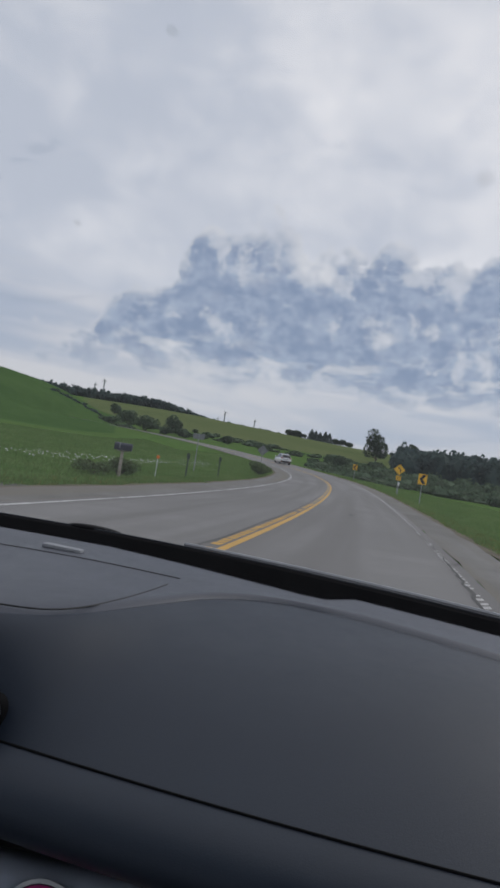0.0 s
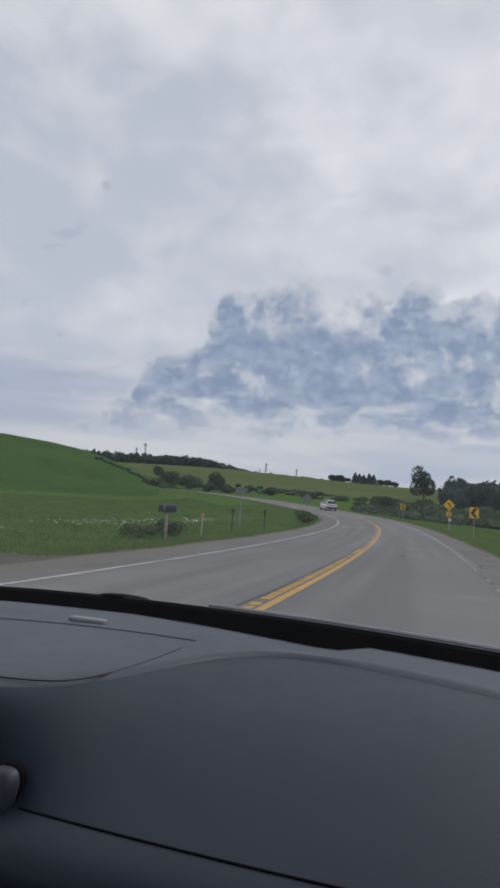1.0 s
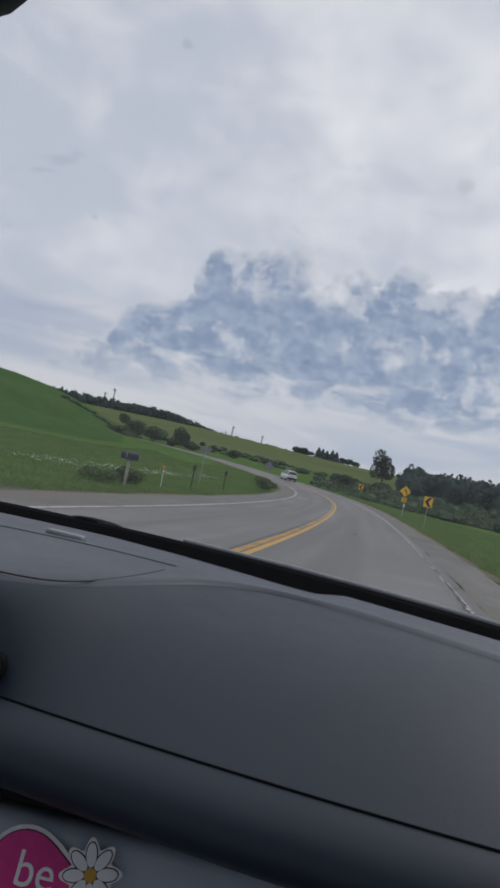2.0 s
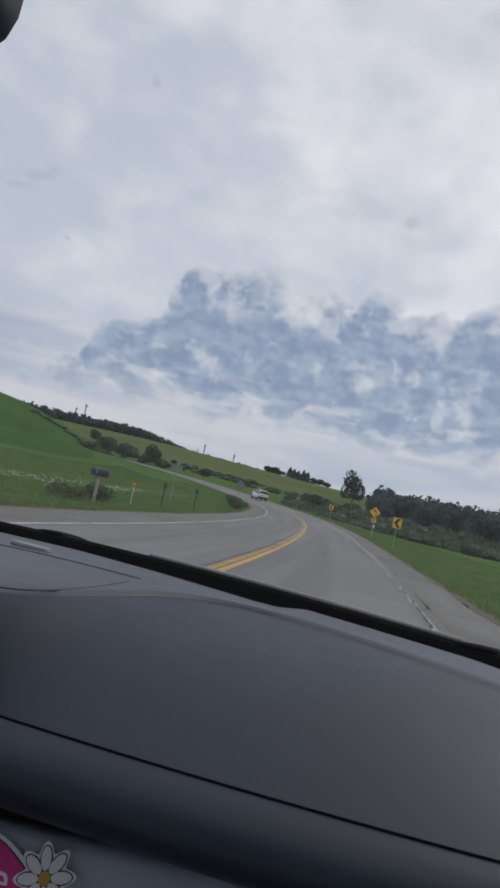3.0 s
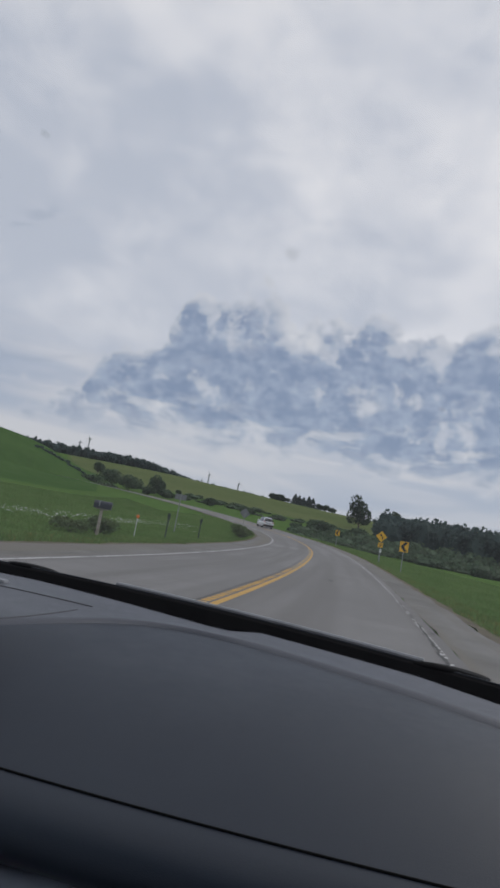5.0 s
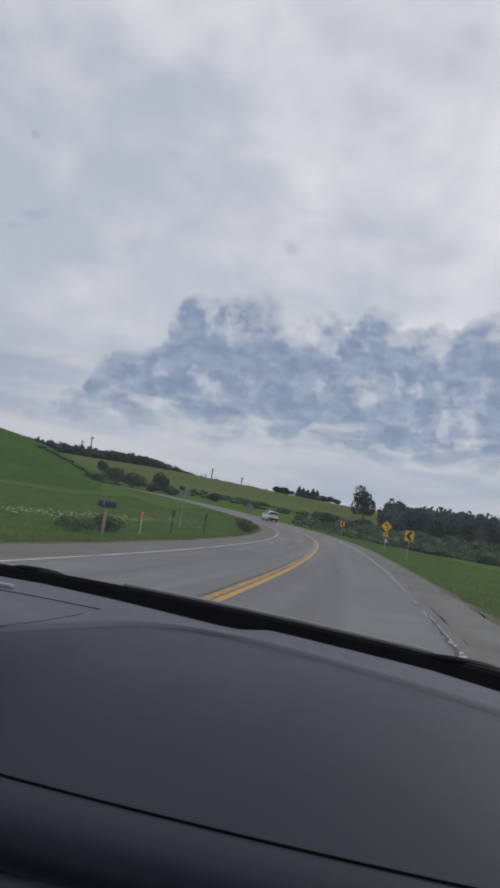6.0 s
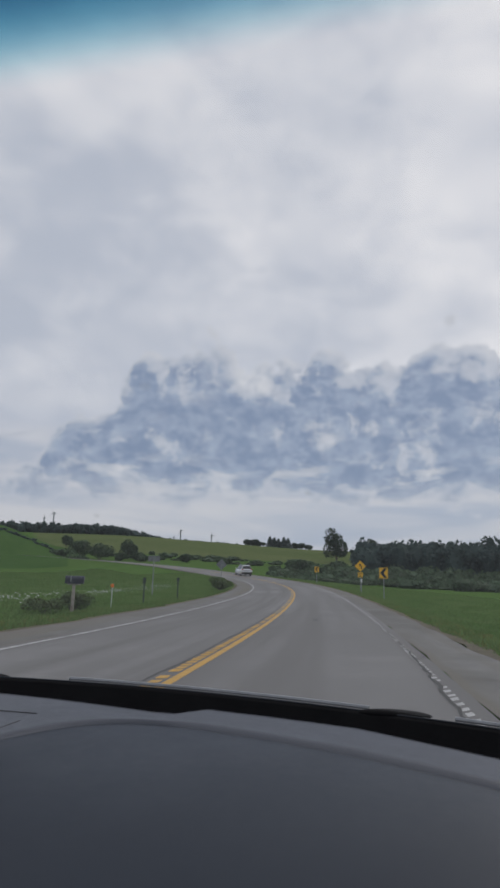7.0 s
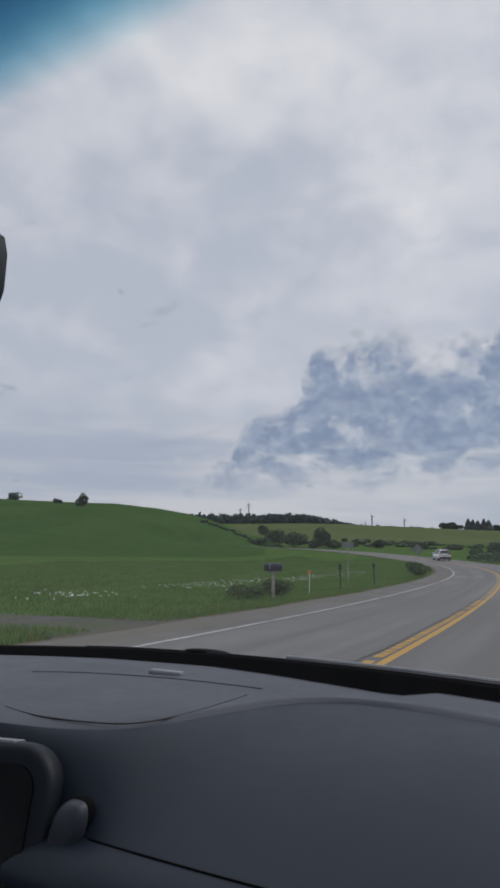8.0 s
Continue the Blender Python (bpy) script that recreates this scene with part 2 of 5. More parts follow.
M_BARK = material("bark", (0.07, 0.06, 0.05), (0.13, 0.115, 0.10), 3.0, 0.9, bump=0.6, bump_scale=20.0)
M_FLOWER = material("white_umbels", (0.62, 0.64, 0.58), (0.80, 0.80, 0.76), 8.0, 0.8, island=0.15)
M_SIGN_YELLOW = material("sign_yellow", (0.80, 0.43, 0.02), (0.86, 0.50, 0.03), 2.0, 0.45)
M_SIGN_BLACK = material("sign_black", (0.012, 0.012, 0.012), (0.02, 0.02, 0.02), 5.0, 0.5)
M_SIGN_BACK = material("bare_aluminium", (0.16, 0.17, 0.18), (0.24, 0.25, 0.26), 4.0, 0.45, metal=0.6)
M_POST = material("galvanised_steel", (0.22, 0.24, 0.23), (0.34, 0.36, 0.35), 6.0, 0.55, metal=0.5)
M_GREEN_POST = material("dark_green_paint", (0.03, 0.05, 0.035), (0.06, 0.085, 0.06), 6.0, 0.6)
M_WHITE = material("white_plastic", (0.70, 0.71, 0.72), (0.80, 0.80, 0.80), 5.0, 0.5)
M_ORANGE = material("orange_reflector", (0.70, 0.16, 0.02), (0.80, 0.22, 0.03), 9.0, 0.4)
M_WOOD = material("grey_post_wood", (0.25, 0.22, 0.18), (0.40, 0.37, 0.32), 6.0, 0.9, bump=0.4)
M_MAILBOX = material("black_mailbox_steel", (0.018, 0.022, 0.032), (0.035, 0.042, 0.06), 4.0, 0.4, metal=0.3)
M_TURBINE = material("grey_turbine_steel", (0.30, 0.32, 0.35), (0.38, 0.40, 0.43), 0.05, 0.5)
M_SUV = material("white_car_paint", (0.70, 0.71, 0.73), (0.78, 0.79, 0.80), 2.0, 0.25, coat=1.0)
M_CAR_GLASS = material("dark_car_glass", (0.012, 0.014, 0.018), (0.02, 0.022, 0.028), 1.0, 0.05, spec=0.8)
M_BLACK_TRIM = material("black_trim", (0.012, 0.012, 0.013), (0.022, 0.022, 0.024), 8.0, 0.6)
M_TYRE = material("tyre_rubber", (0.015, 0.015, 0.015), (0.028, 0.028, 0.028), 12.0, 0.85)
M_RIM = material("alloy_rim", (0.40, 0.41, 0.42), (0.55, 0.56, 0.57), 6.0, 0.3, metal=0.9)
M_TAIL = material("red_lamp_lens", (0.28, 0.010, 0.012), (0.38, 0.018, 0.02), 6.0, 0.2, coat=0.6)
M_PLATE = material("licence_plate", (0.50, 0.52, 0.55), (0.60, 0.62, 0.64), 9.0, 0.5)
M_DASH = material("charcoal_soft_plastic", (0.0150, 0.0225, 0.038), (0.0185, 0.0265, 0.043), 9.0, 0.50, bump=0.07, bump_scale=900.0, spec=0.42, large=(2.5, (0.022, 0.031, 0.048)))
# paler copy of the fascia plastic: skylight on the shelf put into its colour
M_DASH_LIT = material("charcoal_plastic_lit", (0.050, 0.056, 0.074), (0.058, 0.064, 0.082), 9.0, 0.42, bump=0.12, bump_scale=900.0, spec=0.4, large=(3.0, (0.056, 0.062, 0.080)))
# much paler than the plastic itself, in place of window light on the door
M_GLOVE_LIT = material("glovebox_plastic_lit", (0.37, 0.40, 0.48), (0.41, 0.44, 0.52), 7.0, 0.6, bump=0.1, bump_scale=900.0, spec=0.35)
M_AIRBAG = material("embossed_mark", (0.012, 0.017, 0.027), (0.015, 0.020, 0.031), 9.0, 0.6)
M_RUBBER = material("black_rubber", (0.004, 0.004, 0.005), (0.008, 0.008, 0.009), 20.0, 0.8, spec=0.1)
M_GLOSS_BLACK = material("gloss_black", (0.006, 0.006, 0.007), (0.010, 0.010, 0.012), 5.0, 0.12)
M_SILVER = material("satin_silver", (0.45, 0.46, 0.48), (0.55, 0.56, 0.58), 9.0, 0.35, metal=0.9)
M_BEZEL = material("dark_grey_bezel", (0.014, 0.018, 0.025), (0.018, 0.022, 0.030), 12.0, 0.55, spec=0.3)
M_FABRIC = material("grey_fabric", (0.48, 0.48, 0.49), (0.56, 0.56, 0.57), 30.0, 0.95, bump=0.3, bump_scale=400.0, spec=0.1)
M_BODY = material("grey_car_paint", (0.11, 0.12, 0.13), (0.14, 0.15, 0.16), 2.0, 0.3, coat=1.0, metal=0.4)
M_PINK = material("pink_vinyl", (0.52, 0.020, 0.19), (0.60, 0.03, 0.23), 30.0, 0.45)
M_STICKER_WHITE = material("white_vinyl", (0.68, 0.68, 0.70), (0.76, 0.76, 0.77), 30.0, 0.45)
M_STICKER_GOLD = material("gold_vinyl", (0.48, 0.27, 0.03), (0.55, 0.33, 0.04), 30.0, 0.45)
M_STICKER_DARK = material("plum_outline", (0.05, 0.01, 0.04), (0.07, 0.015, 0.05), 30.0, 0.5)
G_SHIELD = glass_material("windscreen_glass", (0.99, 1.0, 1.0), (0.012, 0.120, 0.25), 1.476, 1.506, 0.012, 0.026, 0.036)
def splash_material():
    """A thin dried film, dense in the middle and fading outwards."""
    m = bpy.data.materials.new("dried_splash")
    m.use_nodes = True
    n = Nodes(m.node_tree)
    away = n.add("ShaderNodeVectorMath", operation="DISTANCE")
    n.link(n.add("ShaderNodeTexCoord").outputs["Generated"], away.inputs[0])
    away.inputs[1].default_value = (0.5, 0.5, 0.5)
    film = n.add("ShaderNodeBsdfDiffuse")
    film.inputs["Color"].default_value = (0.20, 0.21, 0.24, 1.0)
    both = n.add("ShaderNodeMixShader")
    n.put(both.inputs[0], n.step(away.outputs["Value"], 0.72, 0.10, 0.0, 0.10))
    n.link(n.add("ShaderNodeBsdfTransparent").outputs[0], both.inputs[1])
    n.link(film.outputs[0], both.inputs[2])
    n.link(both.outputs[0], n.add("ShaderNodeOutputMaterial").inputs["Surface"])
    return m


G_SPLASH = splash_material()
G_SIDE = glass_material("side_glass", (0.85, 0.9, 0.88), (0.85, 0.9, 0.88), 0.0, 1.0)


# ---------------------------------------------------------------- mesh helpers
def mesh_object(name, verts, faces, mat, smooth=False):
    me = bpy.data.meshes.new(name)
    me.from_pydata([tuple(v) for v in verts], [], faces)
    me.materials.append(mat)
    if smooth:
        me.polygons.foreach_set("use_smooth", [True] * len(me.polygons))
    me.update()
    return new(name, me)


def part(name, bm, mat, parent=None, label="", smooth=False):
    """Links a bmesh as one mesh object under a thing or a part."""
    me = bpy.data.meshes.new(name)
    bm.normal_update()
    bm.to_mesh(me)
    bm.free()
    me.materials.append(mat)
    if smooth:
        me.polygons.foreach_set("use_smooth", [True] * len(me.polygons))
    ob = new(name, me)
    if parent is not None:
        ob.parent = parent
    if label:
        ob["label"] = label
    return ob


def thing(name, m, label, category, group="", kind=""):
    ob = new(name)
    ob.empty_display_size = 0.2
    ob.matrix_world = m
    return tagged(ob, label, category, group, kind)


def box(bm, size, at=(0, 0, 0), bevel=0.0, turn=None):
    b = bmesh.new()
    bmesh.ops.create_cube(b, size=1.0, matrix=Matrix.Diagonal((*size, 1)))
    if bevel:
        bmesh.ops.bevel(b, geom=b.edges[:], offset=bevel, segments=2, profile=0.6, affect="EDGES")
    m = Matrix.Translation(at) @ (turn or Matrix())
    b.transform(m)
    me = bpy.data.meshes.new("tmp")
    b.to_mesh(me)
    b.free()
    bm.from_mesh(me)
    bpy.data.meshes.remove(me)
    return bm


def rod(bm, a, b, r0, r1=None, sides=10):
    a, b = Vector(a), Vector(b)
    m = Matrix.Translation((a + b) / 2) @ (b - a).to_track_quat("Z", "Y").to_matrix().to_4x4()
    bmesh.ops.create_cone(bm, cap_ends=True, segments=sides, radius1=r0, radius2=r0 if r1 is None else r1, depth=(b - a).length, matrix=m)
    return bm


def slab(bm, outline, depth, m=Matrix(), bevel=0.0):
    """A flat plate from an outline in x and z; it is depth thick along y."""
    b = bmesh.new()
    front = [b.verts.new((x, -depth / 2, z)) for x, z in outline]
    f = b.faces.new(front)
    made = bmesh.ops.extrude_face_region(b, geom=[f])
    bmesh.ops.translate(b, verts=[v for v in made["geom"] if isinstance(v, bmesh.types.BMVert)], vec=(0, depth, 0))
    bmesh.ops.recalc_face_normals(b, faces=b.faces[:])
    if bevel:
        bmesh.ops.bevel(b, geom=b.edges[:], offset=bevel, segments=2, affect="EDGES")
    b.transform(m)
    me = bpy.data.meshes.new("tmp")
    b.to_mesh(me)
    b.free()
    bm.from_mesh(me)
    bpy.data.meshes.remove(me)
    return bm


def loft(bm, rings, close=True, caps=True):
    """Skins a row of rings of points."""
    vs = [[bm.verts.new(p) for p in ring] for ring in rings]
    k = len(vs[0])
    for a, b in zip(vs, vs[1:]):
        for i in range(k if close else k - 1):
            bm.faces.new((a[i], a[(i + 1) % k], b[(i + 1) % k], b[i]))
    if caps and close:
        bm.faces.new(vs[0][::-1])
        bm.faces.new(vs[-1])
    bmesh.ops.recalc_face_normals(bm, faces=bm.faces[:])
    return bm


def tube(bm, points, r, sides=8):
    pts = [Vector(p) for p in points]
    rings = []
    for i, p in enumerate(pts):
        t = (pts[min(i + 1, len(pts) - 1)] - pts[max(i - 1, 0)]).normalized()
        u = t.cross(Vector((0, 0, 1)))
        u = u.normalized() if u.length > 1e-4 else Vector((1, 0, 0))
        w = u.cross(t)
        rings.append([p + r * (math.cos(a) * u + math.sin(a) * w) for a in (2 * math.pi * k / sides for k in range(sides))])
    return loft(bm, rings)


# ---------------------------------------------------------------- plan of the road and the land
ROAD_END = 185.0              # where the bend straightens out, metres along the lane
BEND = ((0, 40, 80, 130, 220, 400), (1 / 445, 1 / 617, 1 / 99, 1 / 112, 1 / 129, 1 / 137))      # curvature to the left
CLIMB = ((0, 40, 120, 170, 400), (0.0, 0.0168, 0.0616, 0.045, 0.02))                            # grade


def smooth(a, b, v):
    u = np.clip((v - a) / (b - a), 0, 1)
    return u * u * (3 - 2 * u)


LANE_S = np.arange(0.0, ROAD_END + 1)


def running(values):
    """The running sum of a quantity given at each metre of the lane."""
    return np.concatenate([[0.0], np.cumsum((values[1:] + values[:-1]) / 2)])


LANE_H = running(np.interp(LANE_S, *BEND))
LANE_X, LANE_Y = running(-np.sin(LANE_H)), running(np.cos(LANE_H))
LANE_Z = running(np.interp(LANE_S, *CLIMB))


def road_z(s):
    s = np.asarray(s, float)
    return np.interp(s, LANE_S, LANE_Z) + 0.02 * np.maximum(s - ROAD_END, 0)


def heading(s):
    return np.interp(s, LANE_S, LANE_H)


def road_point(s, off):
    """A point of the road: s metres along the lane, off metres to the right of the camera's line."""
    s = np.asarray(s, float)
    c = np.clip(s, 0, ROAD_END)
    h = heading(c)
    x = np.interp(c, LANE_S, LANE_X) + np.cos(h) * off - np.sin(h) * (s - c)
    y = np.interp(c, LANE_S, LANE_Y) + np.sin(h) * off + np.cos(h) * (s - c)
    return x, y


def road_frame(x, y):
    """How far along the road, and how far to the right of the lane, a place lies."""
    x, y = np.broadcast_arrays(np.asarray(x, float), np.asarray(y, float))
    marks = np.arange(-80.0, ROAD_END + 13, 1.0)
    mx, my = road_point(marks, 0.0)
    mh = heading(marks)
    px, py = x.ravel(), y.ravel()
    s, off = np.empty(len(px)), np.empty(len(px))
    for i in range(0, len(px), 20000):
        q = slice(i, i + 20000)
        k = np.argmin((px[q, None] - mx) ** 2 + (py[q, None] - my) ** 2, axis=1)
        dx, dy = px[q] - mx[k], py[q] - my[k]
        s[q] = marks[k] - np.sin(mh[k]) * dx + np.cos(mh[k]) * dy
        off[q] = np.cos(mh[k]) * dx + np.sin(mh[k]) * dy
    past = np.maximum(np.maximum(s - marks[-1], marks[0] - s), 0)           # beyond either end the land takes over
    return s.reshape(x.shape), (np.sign(off) * np.hypot(off, 3 * past)).reshape(x.shape)


def land(x, y):
    """Height of the ground without the road's cut."""
    r = np.hypot(x, y) + 1e-6
    az = np.degrees(np.arctan2(-x, y))
    left = smooth(-25, 25, az)
    c = 0.6e-4 + 0.9e-4 * left
    near = np.where(r < 120, c * r * r, c * 14400 + c * 240 * (r - 120))
    crest = np.interp(az, (-180, -90, -34, -12, 2, 10, 14.5, 18.5, 26, 39, 60, 100, 180), (1.0, 1.3, 2.0, 2.6, 2.9, 3.1, 3.25, 3.4, 3.45, 3.4, 3.0, 2.0, 1.0))
    far = 1.2 + 800 * np.tan(np.radians(crest))
    z = near + (far + np.maximum(r - 800, 0) * 0.018 - near) * smooth(140, 830, r)
    hill = np.interp(az, (24, 27, 29, 31, 33, 36, 40, 50, 100, 140), (0, 0.20, 0.43, 0.63, 0.77, 0.90, 1, 1, 1, 0))
    lift = hill * smooth(120, 245, r) * (1 - smooth(260, 420, r))
    z = z + lift * np.maximum(0, 1.2 + 245 * math.tan(radians(5.4)) - z)
    roll = 0.35 * np.sin(x / 23 + 1.3) * np.sin(y / 31 + 0.4) * smooth(30, 120, r) + 1.6 * np.sin(x / 95 + 0.7) * np.sin(y / 120) * smooth(200, 500, r)
    return z + roll


def ground(x, y):
    s, off = road_frame(x, y)
    d = np.maximum(np.maximum(off - 2.6, -7.4 - off), 0)
    cut = road_z(s) - 0.26 + 0.22 * smooth(0, 0.55, d) - 0.10 * smooth(0.7, 3.0, d) * (off > 0)
    w = smooth(0.5, 22, d)
    return cut * (1 - w) + land(x, y) * w


def polar(az, r):
    return -math.sin(radians(az)) * r, math.cos(radians(az)) * r


def spot(az, r, sink=0.0):
    x, y = polar(az, r)
    return Vector((x, y, float(ground(np.array(x), np.array(y))) - sink))


def roadside(s, off):
    """A place on the ground beside the road."""
    x, y = (float(v) for v in road_point(s, off))
    return Vector((x, y, float(ground(np.array(x), np.array(y)))))


# ---------------------------------------------------------------- ground
def build_ground():
    radii = np.concatenate([[0.0], np.geomspace(2.5, 4200, 290)])
    turns = np.radians(np.concatenate([np.arange(-40, 75, 0.4), np.arange(75, 320, 2.5)]))
    k = len(turns)
    rr, aa = np.meshgrid(radii[1:], turns, indexing="ij")
    x, y = -np.sin(aa) * rr, np.cos(aa) * rr
    z = ground(x, y)
    verts = [(0, 0, -0.26)] + list(zip(x.ravel().tolist(), y.ravel().tolist(), z.ravel().tolist()))
    faces = [(0, 1 + i, 1 + (i + 1) % k) for i in range(k)]
    for j in range(len(radii) - 2):
        a, b = 1 + j * k, 1 + (j + 1) * k
        faces += [(a + i, b + i, b + (i + 1) % k, a + (i + 1) % k) for i in range(k)]
    ob = mesh_object("ground", verts, faces, M_GRASS, True)
    # pale hayfield on the far slope, a darker crop on the near hill
    ob.data.materials.append(M_FIELD)
    ob.data.materials.append(M_CROP)
    cx = np.array([p.center[:2] for p in ob.data.polygons])
    r, az = np.hypot(cx[:, 0], cx[:, 1]), np.degrees(np.arctan2(-cx[:, 0], cx[:, 1]))
    hay = (r > 300) & (az > -1) & (az < 29)
    crop = (r > 128) & (az > 26) & (az < 120) & (r < 300)
    ob.data.polygons.foreach_set("material_index", np.where(hay, 1, np.where(crop, 2, 0)).astype(np.int32))
    return tagged(ob, "green mown meadow rolling up to low hills", "grass", kind="structure")


build_ground()


def strip(name, mat, s0, s1, o0, o1, lift, step=1.5, parent=None, wobble=0.0, cross=2):
    """A ribbon that follows the road between two offsets."""
    n = max(2, int(abs(s1 - s0) / step) + 1)
    s = np.linspace(s0, s1, n)
    verts, faces = [], []
    for i, v in enumerate(s):
        for j in range(cross):
            o = o0 + (o1 - o0) * j / (cross - 1) + (wobble * noise.noise((v * 0.6, j * 5.0, o0)) if j in (0, cross - 1) else 0)
            x, y = road_point(v, o)
            verts.append((float(x), float(y), float(road_z(v)) + lift))
    for i in range(n - 1):
        for j in range(cross - 1):
            a = i * cross + j
            faces.append((a, a + 1, a + cross + 1, a + cross))
    ob = mesh_object(name, verts, faces, mat, True)
    uv = ob.data.uv_layers.new(name="along")
    where = [(o0 + (o1 - o0) * (i % cross) / (cross - 1), s[i // cross]) for i in range(len(verts))]
    uv.data.foreach_set("uv", [c for lp in ob.data.loops for c in where[lp.vertex_index]])
    if parent:
        ob.parent = parent
    return ob


def build_road():
    road = tagged(strip("road", M_ASPHALT, -60, ROAD_END + 12, -5.95, 1.50, 0.0, 1.5), "worn grey asphalt two-lane road curving through grass", "road", kind="structure")
    left = tagged(strip("road_shoulder", M_SHOULDER, -60, ROAD_END + 12, -7.40, -5.95, -0.006, 0.8, wobble=0.12, cross=3), "rough paved shoulder along the grass", "road shoulder", kind="structure")
    right = tagged(strip("road_shoulder", M_SHOULDER, -60, ROAD_END + 12, 1.50, 2.65, -0.006, 0.8, wobble=0.12, cross=3), "rough paved shoulder along the grass", "road shoulder", kind="structure")
    for o0, o1 in ((-7.75, -7.3), (2.55, 3.0)):
        tagged(strip("verge_edge", M_DIRT, -60, ROAD_END + 12, o0, o1, -0.022, 0.5, wobble=0.35, cross=3), "bare brown dirt along the pavement's edge", "dirt edge", kind="structure")
    def bars(name, mat, s0, s1, o0, o1, pitch, length, skew, drop, label):
        """Paint left standing on the ridges of a milled strip: short skewed bars, some rubbed away."""
        rng = random.Random(int(s0 * 7 - o0 * 100))
        verts, faces = [], []
        for k in range(int((s1 - s0) / pitch)):
            if rng.random() < drop:
                continue
            a, w = s0 + k * pitch + rng.uniform(-0.02, 0.02), length * rng.uniform(0.7, 1.15)
            for v, o in ((a, o0), (a + skew, o1), (a + skew + w, o1), (a + w, o0)):
                x, y = road_point(v, o + rng.uniform(-0.008, 0.008))
                verts.append((float(x), float(y), float(road_z(v)) + 0.0045))
            faces.append(tuple(range(len(verts) - 4, len(verts))))
        ob = mesh_object(name, verts, faces, mat)
        ob.parent, ob["label"] = road, label

    ob = strip("yellow_line", M_YELLOW_LINE, -40, ROAD_END, -2.15, -2.025, 0.004, 1.0, road)
    ob["label"] = "worn solid yellow centre line"
    ob = strip("yellow_line", M_YELLOW_WORN, 24, ROAD_END, -2.33, -2.205, 0.004, 1.0, road)
    ob["label"] = "worn solid yellow centre line"
    ob = strip("yellow_line", M_YELLOW_WORN, -40, 3, -2.33, -2.205, 0.004, 1.0, road)
    ob["label"] = "worn solid yellow centre line"
    bars("yellow_line", M_YELLOW_LINE, 3, 24, -2.335, -2.20, 0.32, 0.25, 0.05, 0.10, "broken yellow centre line on milled strips")
    ob = strip("edge_line", M_WHITE_LINE, -40, ROAD_END, -5.76, -5.67, 0.004, 1.0, road, wobble=0.02)
    ob["label"] = "faded white edge line"
    ob = strip("edge_line", M_WHITE_WORN, 17, ROAD_END, 1.22, 1.31, 0.004, 1.0, road, wobble=0.02)
    ob["label"] = "faded white edge line"
    ob = strip("edge_line", M_WHITE_WORN, -40, 3, 1.22, 1.31, 0.004, 1.0, road, wobble=0.02)
    ob["label"] = "faded white edge line"
    bars("edge_line", M_WHITE_RUBBED, 3, 17, 1.22, 1.32, 0.27, 0.14, 0.10, 0.08, "broken white edge line on milled strips")
    random.seed(4)
    # cracks: one beside the centre line, one beside the edge line, short ones across the lane
    def crack(s0, o0, s1, o1, w):
        n = 26
        verts, faces = [], []
        for i in range(n):
            u = i / (n - 1)
            s, o = s0 + (s1 - s0) * u, o0 + (o1 - o0) * u + random.uniform(-0.03, 0.03)
            h = w * random.uniform(0.4, 1.0) * (1 if 0 < i < n - 1 else 0.2)
            for q in (-h, h):
                x, y = road_point(s, o + q)
                verts.append((float(x), float(y), float(road_z(s)) + 0.006))
        faces = [(2 * i, 2 * i + 1, 2 * i + 3, 2 * i + 2) for i in range(n - 1)]
        ob = mesh_object("crack", verts, faces, M_CRACK)
        ob.parent = road
    crack(6, -2.40, 34, -2.43, 0.022)
    crack(4, 1.15, 13, 1.30, 0.03)
    crack(13, 1.30, 30, 1.20, 0.012)
    crack(11, 1.2, 11.6, 1.5, 0.025)
    crack(16, -1.1, 17, -0.6, 0.015)
    # tar patches
    for s, o, w in ((21, -0.7, 0.12),):
        n = 14
        verts = []
        for i in range(n):
            a = 2 * math.pi * i / n
            q = random.uniform(0.7, 1.1)
            x, y = road_point(s + 0.5 * q * math.sin(a), o + w * q * math.cos(a))
            verts.append((float(x), float(y), float(road_z(s)) + 0.005))
        ob = mesh_object("tar_patch", verts, [tuple(range(n))], M_CRACK)
        ob.parent = road


build_road()


def build_driveway():
    """A short flared driveway of worn asphalt and gravel beside the mailbox."""
    verts, faces, k = [], [], 12
    rng = random.Random(8)
    for i in range(16):
        o = -7.3 - i * 1.0
        flare = 1.3 * math.exp(-i / 2.2)
        a, b = 9.2 - 0.10 * i - flare, 11.2 - 0.10 * i + flare
        for j in range(k):
            v = a + (b - a) * j / (k - 1) + (rng.uniform(-0.15, 0.15) if j in (0, k - 1) else 0)
            x, y = road_point(v, o)
            verts.append((float(x), float(y), max(float(ground(x, y)) + 0.035, float(road_z(v)) - 0.03 if i == 0 else -9)))
    for i in range(15):
        for j in range(k - 1):
            q = i * k + j
            faces.append((q, q + 1, q + k + 1, q + k))
    ob = mesh_object("driveway", verts, faces, M_GRAVEL, True)
    tagged(ob, "worn grey gravel driveway meeting the road", "driveway", kind="structure")


build_driveway()


